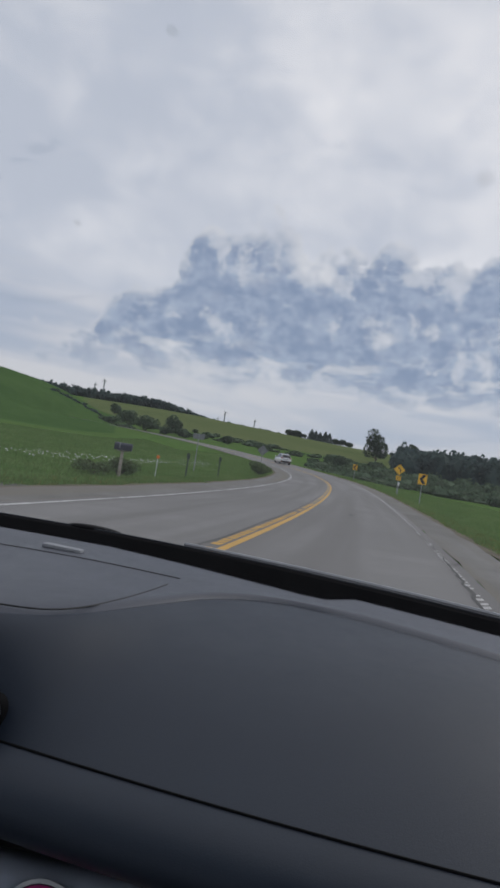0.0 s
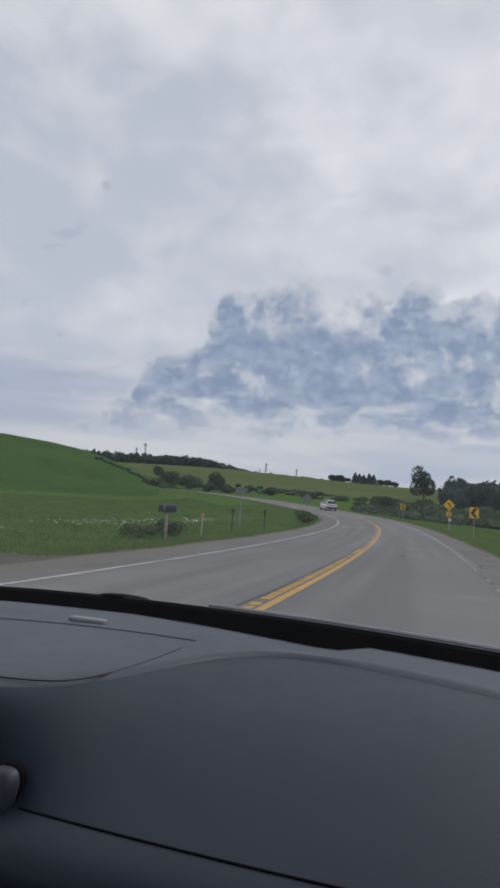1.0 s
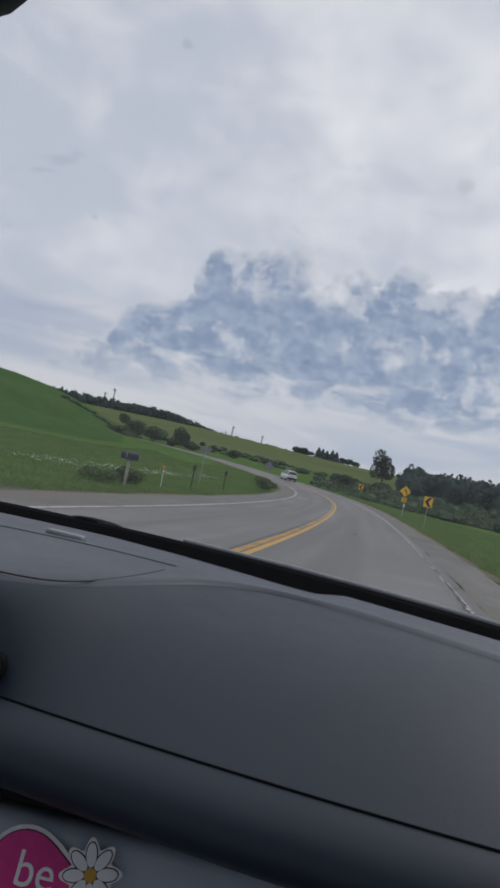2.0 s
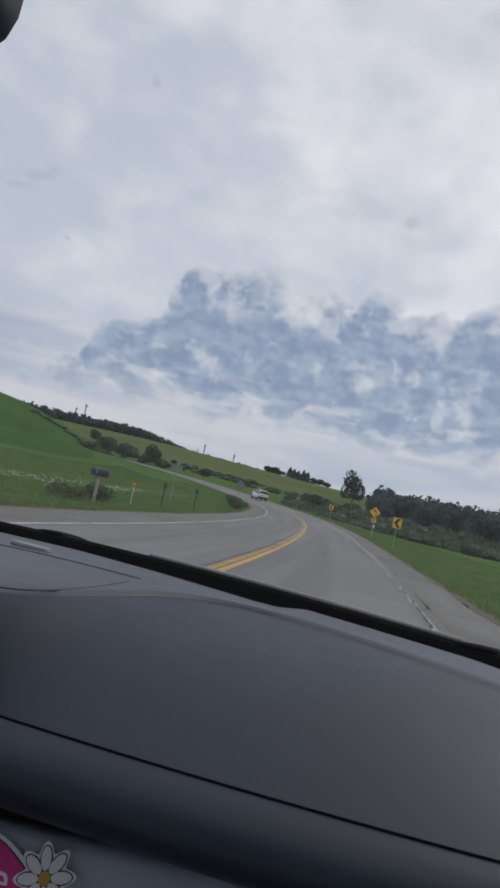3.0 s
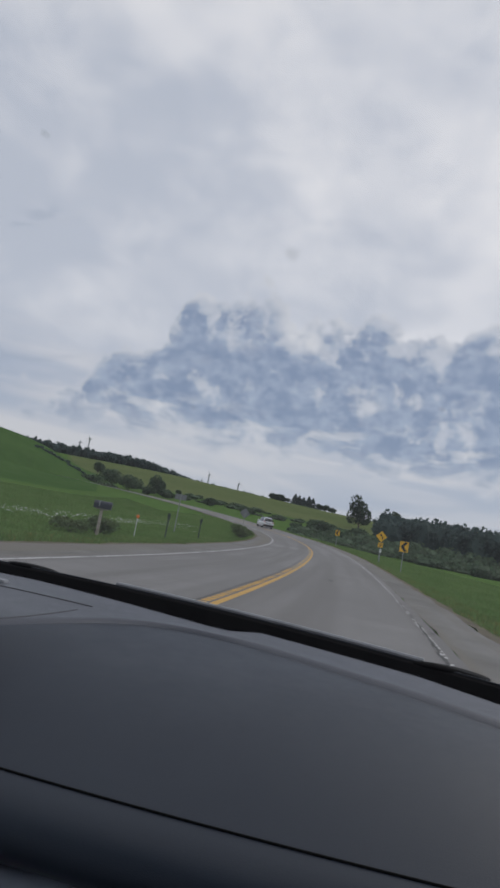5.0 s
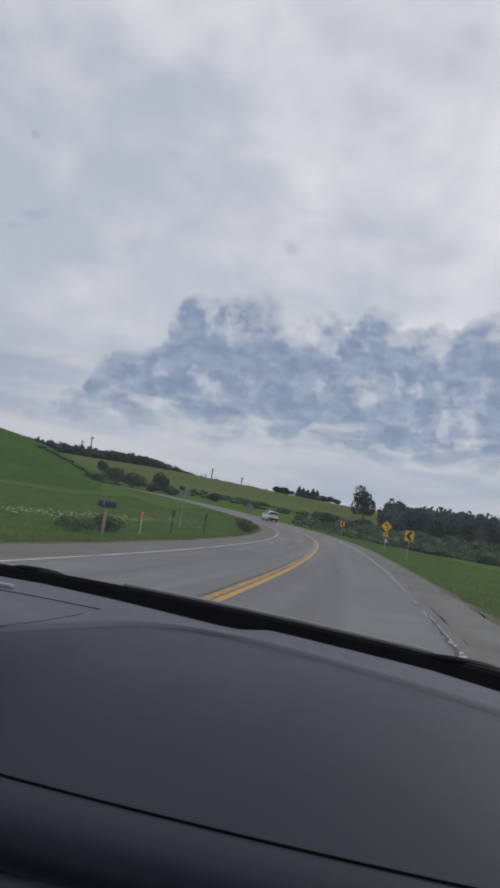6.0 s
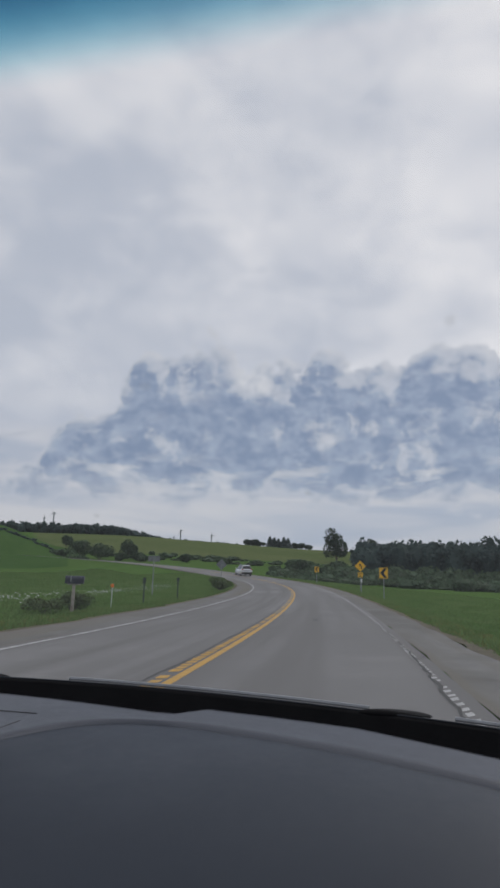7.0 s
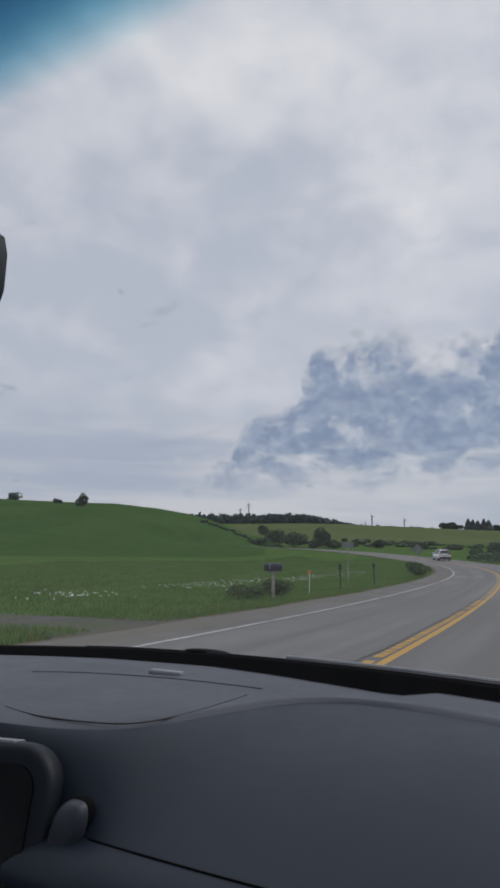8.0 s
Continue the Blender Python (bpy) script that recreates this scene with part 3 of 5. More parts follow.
# ---------------------------------------------------------------- foliage
def leaf_quads(centres, sizes, rng):
    """Bent leaf sprays: one small four-cornered piece at each place, turned at random."""
    n = len(centres)
    u = rng.normal(size=(n, 3))
    u /= np.linalg.norm(u, axis=1, keepdims=True)
    w = np.cross(u, rng.normal(size=(n, 3)))
    w /= np.linalg.norm(w, axis=1, keepdims=True)
    s = np.asarray(sizes)[:, None] * rng.uniform(0.6, 1.3, (n, 1))
    t = s * rng.uniform(0.5, 1.0, (n, 1))
    bend = np.cross(u, w) * s * 0.25
    v = np.stack([centres - u * s, centres - w * t + bend, centres + u * s, centres + w * t + bend], 1).reshape(-1, 3)
    f = np.arange(4 * n).reshape(-1, 4)
    return v, f


def crown_points(rng, n, radius, height, lobes=7, flat=0.85):
    """Places on a handful of overlapping lobes, so that the outline is uneven."""
    c = rng.normal(size=(lobes, 3))
    c /= np.linalg.norm(c, axis=1, keepdims=True)
    c *= np.array([radius, radius, height / 2]) * rng.uniform(0.35, 0.62, (lobes, 1))
    c[:, 2] *= 0.8
    size = rng.uniform(0.38, 0.55, lobes)
    pick = rng.integers(0, lobes, n)
    d = rng.normal(size=(n, 3))
    d /= np.linalg.norm(d, axis=1, keepdims=True)
    d *= rng.uniform(0.55, 1.0, (n, 1)) ** 0.5
    return c[pick] + d * size[pick][:, None] * np.array([radius, radius, height / 2]) * flat * 1.15


def quads_object(name, v, f, mat):
    me = bpy.data.meshes.new(name)
    me.from_pydata(v.tolist(), [], f.tolist())
    me.materials.append(mat)
    return new(name, me)


def tree(name, at, height, radius, label, seed, mat=None, leaf=0.4, leaves=900, trunk=0.28, clear=0.22):
    rng = np.random.default_rng(seed)
    ob = thing(name, Matrix.Translation(at), label, "tree")
    bm = bmesh.new()
    r = height * 0.022
    top = Vector((rng.uniform(-.3, .3), rng.uniform(-.3, .3), height * 0.72))
    tube(bm, [(0, 0, -0.3), (0.02, 0, height * 0.15), tuple(top * 0.5), tuple(top)], r, 8)
    for v in bm.verts:
        k = max(0.25, 1 - v.co.z / height)
        v.co.x *= k
        v.co.y *= k
    for i in range(7):
        a, z = i * 2.4 + rng.uniform(0, 1), height * rng.uniform(clear + 0.08, 0.65)
        l = radius * rng.uniform(0.5, 0.85)
        rod(bm, (0, 0, z), (math.cos(a) * l, math.sin(a) * l, z + l * 0.6), r * 0.4, r * 0.1, 6)
    part("trunk", bm, M_BARK, ob)
    ch = height * (1 - clear)
    p = crown_points(rng, leaves, radius, ch)
    p[:, 2] += height * clear + ch / 2
    v, f = leaf_quads(p, np.full(leaves, leaf), rng)
    crown = quads_object("crown", v, f, mat or M_LEAF)
    crown.parent = ob
    return ob


def conifer(at, height, radius, seed):
    rng = np.random.default_rng(seed)
    ob = thing("pine_tree", Matrix.Translation(at), "dark pointed conifer on the far field's edge", "tree", "pines on the far field")
    part("trunk", rod(bmesh.new(), (0, 0, -0.4), (0, 0, height * 0.95), height * 0.02, 0.02, 7), M_BARK, ob)
    n = 800
    h = rng.uniform(0.0, 1.0, n) ** 1.3
    a = rng.uniform(0, 2 * math.pi, n)
    rad = radius * (1 - h) ** 0.8 * rng.uniform(0.4, 1.0, n) + 0.05
    p = np.stack([np.cos(a) * rad, np.sin(a) * rad, h * height], 1)
    v, f = leaf_quads(p, np.full(n, 0.8), rng)
    quads_object("crown", v, f, M_FAR_LEAF_HAZED).parent = ob
    return ob


def bush(name, at, height, radius, label, seed, leaves=500, leaf=0.16, mat=None, category="bush"):
    rng = np.random.default_rng(seed)
    ob = thing(name, Matrix.Translation(at), label, category)
    bm = bmesh.new()
    for i in range(5):
        a = i * 1.3 + rng.uniform(0, 1)
        rod(bm, (0, 0, -0.1), (math.cos(a) * radius * 0.5, math.sin(a) * radius * 0.5, height * 0.7), 0.015 * height + 0.005, 0.005, 5)
    part("stems", bm, M_BARK, ob)
    p = crown_points(rng, leaves, radius, height, 9)
    p[:, 2] = np.abs(p[:, 2] + height * 0.5)
    v, f = leaf_quads(p, np.full(leaves, leaf), rng)
    quads_object("crown", v, f, mat or M_SHRUB).parent = ob
    return ob


def belt(name, label, mat, places, seed, leaf, leaves, core=True, category="woods"):
    """Many crowns in one sheet of woodland: leaf sprays round solid, lumpy cores."""
    rng = np.random.default_rng(seed)
    vs, fs, count = [], [], 0
    ico = bmesh.new()
    bmesh.ops.create_icosphere(ico, subdivisions=2, radius=1.0)
    iv = np.array([v.co[:] for v in ico.verts])
    it = np.array([[v.index for v in f.verts] for f in ico.faces])
    ico.free()
    quads, tris, qn = [], [], 0
    allv = []
    for (x, y, z, rad, h) in places:
        p = crown_points(rng, leaves, rad, h, 8)
        p[:, 2] = np.maximum(p[:, 2] + h * 0.52, 0.2)
        p += np.array([x, y, z])
        v, f = leaf_quads(p, np.full(leaves, leaf), rng)
        allv.append(v)
        quads += (f + qn).tolist()
        qn += len(v)
        if core:
            c = iv * np.array([rad * 0.70, rad * 0.70, h * 0.45]) * rng.uniform(0.72, 1.15, (len(iv), 1)) + np.array([x, y, z + h * 0.40])
            allv.append(c)
            tris += (it + qn).tolist()
            qn += len(c)
    me = bpy.data.meshes.new(name)
    me.from_pydata(np.concatenate(allv).tolist(), [], quads + tris)
    me.materials.append(mat)
    ob = new(name, me)
    return tagged(ob, label, category, kind="stuff")


def build_woods():
    rng = np.random.default_rng(11)
    # the wood to the right of the road, in staggered rows
    places = []
    for row in range(5):
        for az in np.arange(-0.7 - row * 0.15, -52, -1.0):
            az = az + rng.uniform(-0.4, 0.4)
            r = 205 + row * 9 + rng.uniform(-4, 4) + max(0, az) * 3
            top = np.interp(az, (-52, -34, -24, -12, -4, 1), (4.3, 4.5, 4.75, 4.85, 4.75, 4.4)) + rng.uniform(-0.35, 0.22)
            p = spot(az, r)
            h = 1.2 + r * math.tan(radians(top)) - p.z
            places.append((p.x, p.y, p.z - 0.3, rng.uniform(4.2, 6.2), h * rng.uniform(0.82, 1.0)))
    belt("woodland", "dark green broadleaf wood along the far side of the meadow", M_FOREST_HAZED, places, 21, 0.62, 430)
    # scrub in front of it
    places = []
    for row in range(6):
        for az in np.arange(7, -52, -1.5):
            az = az + rng.uniform(-0.6, 0.6)
            r = np.interp(az, (-52, -9, 6, 16), (118, 118, 150, 175)) + row * 13 + rng.uniform(-5, 5)
            if rng.uniform() < 0.06:
                continue
            p = spot(az, r)
            h = (rng.uniform(1.2, 3.0) + row * 0.45) * (0.7 if az > 2 else 1.0)
            places.append((p.x, p.y, p.z - 0.5, rng.uniform(2.2, 4.6), h + 0.3))
    belt("scrub", "mixed green scrub at the foot of the wood", M_SHRUB, places, 22, 0.36, 260)
    # wooded ridge beyond the far field
    places = []
    for row in range(3):
        for az in np.arange(44, 17.5, -0.36):
            r = 675 + row * 20 + rng.uniform(-8, 8)
            p = spot(az + rng.uniform(-0.2, 0.2), r)
            h = rng.uniform(10.5, 15.5) * float(smooth(16.0, 23.5, np.array(az)))
            if h > 2:
                places.append((p.x, p.y, p.z - 0.5, rng.uniform(6, 9), h))
    belt("ridge_woods", "dark wooded ridge on the skyline", M_FOREST_HAZED, places, 23, 1.5, 120)
    # low hedge line and scrub below the far field, behind the road
    places = []
    for az in np.arange(25, 1, -0.45):
        for row in range(2):
            r = 262 + row * 22 + rng.uniform(-9, 9)
            if rng.uniform() < 0.60:
                continue
            p = spot(az + rng.uniform(-0.3, 0.3), r + rng.uniform(-14, 14))
            places.append((p.x, p.y, p.z - 0.2, rng.uniform(1.6, 5.0), rng.uniform(0.8, 2.6)))
    belt("hedge", "uneven hedge and scrub below the far field", M_SHRUB, places, 24, 0.42, 170, category="hedge")
    # low brush line on the skyline of the left hill and of the field
    places = []
    for az in np.arange(66, 33, -0.5):
        p = spot(az, 252 + rng.uniform(-4, 4))
        places.append((p.x, p.y, p.z - 0.3, rng.uniform(0.8, 1.6), rng.uniform(0.5, 1.3)))
    for az in np.arange(32, 27, -0.4):                 # down the hill's shoulder to the road
        p = spot(az, 205 + rng.uniform(-4, 4))
        places.append((p.x, p.y, p.z - 0.2, rng.uniform(0.7, 1.5), rng.uniform(0.5, 1.1)))
    for az in np.arange(18, 9, -0.3):
        p = spot(az, 705 + rng.uniform(-4, 4))
        places.append((p.x, p.y, p.z - 0.3, rng.uniform(2.2, 4), rng.uniform(1.5, 4.5)))
    belt("skyline_brush", "thin line of brush along the hilltop", M_FOREST_HAZED, places, 25, 0.45, 50, category="brush")


build_woods()


def build_trees():
    for az, r, h, rad, sd in ((26.5, 196, 3.2, 4.5, 65), (25.2, 188, 2.4, 3.2, 66)):
        bush("field_bush", spot(az, r, 0.3), h, rad, "rounded scrub bush where the road goes behind the hill", sd, 700, 0.3)
    tree("broadleaf_tree", spot(1.5, 330, 0.3), 20.5, 8.0, "tall dark broadleaf tree standing alone by the wood", 31, leaf=0.55, leaves=2200, clear=0.0)
    tree("broadleaf_tree", spot(-1.7, 255, 0.3), 15.5, 3.6, "slim tree at the end of the wood", 32, leaf=0.45, leaves=900, clear=0.15)
    for az, h, r, sd in ((9.7, 7.5, 6.5, 33), (9.1, 8.0, 7, 34), (8.6, 6.5, 6, 37), (5.3, 6.5, 6, 38), (4.7, 6.5, 6.5, 35), (4.1, 5.0, 6.5, 36)):
        tree("broadleaf_tree", spot(az, 700, 0.4), h * 1.25, r * 1.1, "round dark tree on the edge of the far field", sd, leaf=1.0, leaves=700, clear=0.0)
    for i, az in enumerate((7.7, 7.3, 6.9, 6.4, 6.0)):
        conifer(spot(az, 690, 0.3), 12.6 - 1.1 * (i % 3), 6.0, 40 + i)
    for az, r, h, rad, sd, nm in ((24.9, 235, 6.6, 5.6, 51, "wide"), (23.3, 237, 7.0, 6.0, 52, "wide"), (20.8, 250, 8.6, 4.0, 53, "upright"), (21.4, 236, 3.6, 3.4, 59, "low"), (19.6, 240, 3.4, 4.0, 57, "low"), (15.5, 250, 3.8, 3.9, 54, "low"), (26.3, 340, 7.0, 4.2, 55, "upright"), (11.8, 250, 3.2, 5.0, 58, "low"), (5.0, 200, 5.0, 4.8, 56, "wide")):
        bush("field_bush", spot(az, r, 0.2), h, rad, nm + " dark green bush at the foot of the far field", sd, 1500, 0.36)
    for az, r, h, rad, sd in ((48.8, 226, 3.4, 3.4, 61), (43.1, 207, 5.2, 2.3, 62), (38.2, 267, 2.6, 3.0, 63), (45.2, 217, 2.0, 2.2, 64)):
        tree("hill_tree", spot(az, r, 2.3), h + 1.9, rad, "small dark tree on top of the grassy hill", sd, leaf=0.3, leaves=600, clear=0.12)
    bush("roadside_bush", roadside(52, -8.3), 1.35, 1.2, "grey-green bush on the bend's grass edge", 71, 2600, 0.055, M_WEED)
    bush("roadside_bush", roadside(21.3, -9.3), 0.85, 0.7, "weedy green bush beside the mailbox", 72, 2600, 0.032, M_WEED)
    bush("roadside_bush", roadside(19.6, -9.6), 0.65, 0.8, "weedy green bush beside the mailbox", 73, 2400, 0.032, M_WEED)


build_trees()


def build_grass():
    rng = np.random.default_rng(5)
    def tufts(name, label, s0, s1, o0, o1, n, h0, h1, power, mat=M_BLADE, wide=1.0):
        s = rng.uniform(s0, s1, n)
        u = rng.uniform(0, 1, n) ** power
        o = o0 + (o1 - o0) * u
        x, y = road_point(s, o)
        keep = ~((np.abs(s - 10.2 + 0.1 * (-7.3 - o)) < 1.1) & (o < 0))
        x, y = x[keep], y[keep]
        z = ground(x, y)
        blades = 4
        x, y, z = (np.repeat(q, blades) for q in (x, y, z))
        x, y = x + rng.normal(0, 0.05, len(x)), y + rng.normal(0, 0.05, len(y))
        h = rng.uniform(h0, h1, len(x))
        a = rng.uniform(0, 2 * math.pi, len(x))
        w = (0.012 + 0.02 * rng.uniform(0, 1, len(x))) * wide
        lean = rng.normal(0, 0.35, (2, len(x))) * h
        v = np.stack([np.stack([x - np.cos(a) * w, y - np.sin(a) * w, z - 0.03], 1), np.stack([x + np.cos(a) * w, y + np.sin(a) * w, z - 0.03], 1), np.stack([x + lean[0], y + lean[1], z + h], 1)], 1).reshape(-1, 3)
        ob = quads_object(name, v, np.arange(len(v)).reshape(-1, 3), mat)
        tagged(ob, label, "grass", kind="stuff")
    tufts("verge_grass", "rough green meadow grass beside the road", 2, 105, -7.4, -22.0, 60000, 0.05, 0.17, 2.2)
    tufts("verge_grass", "rough green verge grass beside the road", 4, 105, 2.7, 16.0, 48000, 0.04, 0.14, 2.0)
    tufts("meadow_grass", "long soft green meadow grass on the slope", 2, 130, -18.0, -62.0, 60000, 0.08, 0.20, 1.2, wide=2.2)
    for o0, o1 in ((-7.5, -9.2), (2.75, 4.0)):
        tufts("dry_grass", "short yellowish dry grass along the pavement", 2, 95, o0, o1, 9000, 0.03, 0.10, 1.6, M_DRY_BLADE)
    # white umbels in loose drifts
    v, f = [], []
    for (s, o, n, ss, so) in ((26, -14.6, 70, 2.0, 0.8), (33, -14.6, 80, 3.0, 0.8), (42, -14.2, 80, 4.0, 0.8), (52, -13.6, 60, 4.0, 0.8), (16, -14.3, 44, 0.8, 1.0), (10, -13.0, 16, 0.8, 0.8)):
        for _ in range(n):
            x, y = road_point(s + rng.normal(0, ss), o + rng.normal(0, so))
            z = float(ground(x, y))
            h, r = rng.uniform(0.12, 0.32), rng.uniform(0.03, 0.06)
            b = len(v)
            v += [(float(x) + r * math.cos(k * 1.0472), float(y) + r * math.sin(k * 1.0472), z + h) for k in range(6)] + [(float(x), float(y), z + h + 0.02), (float(x) - 0.004, float(y), z), (float(x) + 0.004, float(y), z)]
            f += [(b + k, b + (k + 1) % 6, b + 6) for k in range(6)] + [(b + 7, b + 8, b + 6)]
    ob = mesh_object("wildflowers", v, f, M_FLOWER)
    ob.data.materials.append(M_GRASS)
    ob.data.polygons.foreach_set("material_index", [0, 0, 0, 0, 0, 0, 1] * (len(f) // 7))
    tagged(ob, "drifts of white umbel wildflowers in the meadow", "wildflowers", kind="stuff")


build_grass()


# ---------------------------------------------------------------- roadside things
def facing(at, turn):
    return Matrix.Translation(at) @ Matrix.Rotation(radians(turn), 4, "Z")


def bent_plate(w, h):
    return [(-w / 2, -h / 2), (w / 2, -h / 2), (w / 2, h / 2), (-w / 2, h / 2)]


def chevron_sign(at, turn):
    ob = thing("chevron_sign", facing(at, turn), "yellow road sign with a black chevron on a steel post", "road sign", "chevrons along the bend")
    part("post", box(bmesh.new(), (0.06, 0.04, 2.3), (0, 0.03, 1.05), 0.004), M_POST, ob)
    plate = part("plate", slab(bmesh.new(), bent_plate(0.61, 0.76), 0.006, Matrix.Translation((0, 0, 1.85)), 0.002), M_SIGN_YELLOW, ob)
    part("chevron", slab(bmesh.new(), [(-0.24, 0), (0.02, 0.33), (0.24, 0.33), (0.0, 0.0), (0.24, -0.33), (0.02, -0.33)], 0.004, Matrix.Translation((0, -0.006, 1.85))), M_SIGN_BLACK, plate)
    return ob


def text_mesh(name, word, size, mat, m, parent, extrude=0.0006):
    """Flat lettering with the built-in font, turned into a mesh."""
    cu = bpy.data.curves.new(name, "FONT")
    cu.body, cu.size, cu.align_x, cu.align_y, cu.extrude = word, size, "CENTER", "CENTER", extrude
    tmp = bpy.data.objects.new(name, cu)
    scene.collection.objects.link(tmp)
    me = bpy.data.meshes.new_from_object(tmp.evaluated_get(bpy.context.evaluated_depsgraph_get()))
    bpy.data.objects.remove(tmp)
    me.transform(m)
    me.materials.clear()
    me.materials.append(mat)
    ob = new(name, me)
    if parent is not None:
        ob.parent = parent
    return ob


UPRIGHT = Matrix.Rotation(radians(90), 4, "X")


def curve_sign(at, turn):
    ob = thing("curve_warning_sign", facing(at, turn), "yellow diamond curve warning sign with a speed plaque", "road sign")
    part("post", box(bmesh.new(), (0.06, 0.04, 2.9), (0, 0.03, 1.4), 0.004), M_POST, ob)
    d = 0.54
    plate = part("plate", slab(bmesh.new(), [(0, -d), (d, 0), (0, d), (-d, 0)], 0.006, Matrix.Translation((0, 0, 2.45)), 0.002), M_SIGN_YELLOW, ob)
    bm = bmesh.new()
    slab(bm, [(0.06, -0.28), (0.15, -0.28), (0.15, -0.02), (0.03, 0.14), (-0.03, 0.08), (0.06, -0.04)], 0.004, Matrix.Translation((0, -0.006, 2.45)))
    slab(bm, [(-0.16, 0.22), (-0.10, 0.01), (0.07, 0.17)], 0.004, Matrix.Translation((0, -0.006, 2.45)))
    part("arrow", bm, M_SIGN_BLACK, plate)
    plaque = part("plaque", slab(bmesh.new(), bent_plate(0.46, 0.46), 0.006, Matrix.Translation((0, 0, 1.62)), 0.002), M_SIGN_YELLOW, ob)
    text_mesh("number", "35", 0.34, M_SIGN_BLACK, Matrix.Translation((0, -0.0065, 1.67)) @ UPRIGHT, plaque)
    part("unit_bar", slab(bmesh.new(), bent_plate(0.26, 0.05), 0.003, Matrix.Translation((0, -0.006, 1.46))), M_SIGN_BLACK, plaque)
    return ob


def delineator(at, turn, head, label, name="delineator_post"):
    ob = thing(name, facing(at, turn), label, "marker post", "roadside marker posts")
    part("post", slab(bmesh.new(), [(-0.035, -0.1), (0.035, -0.1), (0.03, 1.15), (-0.03, 1.15)], 0.02, Matrix(), 0.003), M_GREEN_POST if head is M_GREEN_POST else M_POST, ob)
    part("reflector_plate", slab(bmesh.new(), [(-0.07, 0.95), (0.07, 0.95), (0.08, 1.2), (0.0, 1.26), (-0.08, 1.2)], 0.012, Matrix.Translation((0, -0.018, 0)), 0.003), head, ob)
    return ob


def flag_marker(at, turn):
    ob = thing("utility_marker", facing(at, turn), "slim white utility marker with an orange top", "marker post")
    part("rod", rod(bmesh.new(), (0, 0, -0.1), (0, 0, 0.85), 0.010), M_WHITE, ob)
    cap = bmesh.new()
    bmesh.ops.create_uvsphere(cap, u_segments=12, v_segments=8, radius=0.07, matrix=Matrix.Translation((0, 0, 0.9)) @ Matrix.Diagonal((1, 0.5, 1.1, 1)))
    part("cap", cap, M_ORANGE, ob, "orange reflective cap")
    return ob


def mailbox(at, turn):
    ob = thing("mailbox", facing(at, turn), "black steel rural mailbox on a pale post", "mailbox")
    part("post", box(bmesh.new(), (0.10, 0.10, 1.05), (0, 0, 0.45), 0.006), M_WOOD, ob)
    part("support", box(bmesh.new(), (0.42, 0.12, 0.04), (0, 0, 0.99), 0.005), M_WOOD, ob)
    bm = bmesh.new()
    prof = [(-0.12, 0.0), (0.12, 0.0), (0.12, 0.15)] + [(0.12 * math.cos(a), 0.15 + 0.12 * math.sin(a)) for a in (math.pi * k / 10 for k in range(1, 10))] + [(-0.12, 0.15)]
    loft(bm, [[(x, py, 1.01 + pz) for py, pz in prof] for x in (-0.30, 0.30)])
    part("body", bm, M_MAILBOX, ob)
    bm = bmesh.new()
    loft(bm, [[(x, py * 1.03, 1.008 + pz * 1.02) for py, pz in prof] for x in (0.30, 0.325)])
    door = part("door", bm, M_MAILBOX, ob)
    part("handle", box(bmesh.new(), (0.03, 0.02, 0.05), (0.34, 0, 1.20), 0.004), M_POST, door)
    part("flag", box(bmesh.new(), (0.03, 0.008, 0.2), (-0.1, -0.13, 1.18), 0.002), M_POST, ob)
    return ob


def name_sign(at, turn):
    ob = thing("road_name_sign", facing(at, turn), "bare metal sign board on a thin post in the meadow", "road sign")
    part("post", rod(bmesh.new(), (0, 0.02, -0.2), (0, 0.02, 2.6), 0.03), M_POST, ob)
    part("board", slab(bmesh.new(), bent_plate(0.75, 0.36), 0.008, Matrix.Translation((0, 0, 2.35)), 0.003), M_SIGN_BACK, ob)
    return ob


def diamond_back(at, turn):
    ob = thing("diamond_sign", facing(at, turn), "bare grey back of a diamond road sign on a post", "road sign")
    part("post", box(bmesh.new(), (0.05, 0.04, 2.4), (0, -0.03, 1.1), 0.004), M_POST, ob)
    part("plate", slab(bmesh.new(), [(0, -0.53), (0.53, 0), (0, 0.53), (-0.53, 0)], 0.006, Matrix.Translation((0, 0, 2.2)), 0.002), M_SIGN_BACK, ob)
    return ob


chevron_sign(roadside(45, 4.3), 2)
chevron_sign(roadside(84, 5.0), 20)
curve_sign(roadside(60, 4.6), 6)
delineator(roadside(57, 4.2), 6, M_WHITE, "steel marker post with a white reflector")
delineator(roadside(28.5, -8.8), 14, M_GREEN_POST, "dark green marker post in the meadow grass")
delineator(roadside(35, -8.6), 14, M_GREEN_POST, "dark green marker post in the meadow grass")
flag_marker(roadside(24.5, -9.0), 18)
mailbox(roadside(20.5, -9.0), 18)
name_sign(spot(18.3, 40), 20)
diamond_back(roadside(61, -8.9), 12)


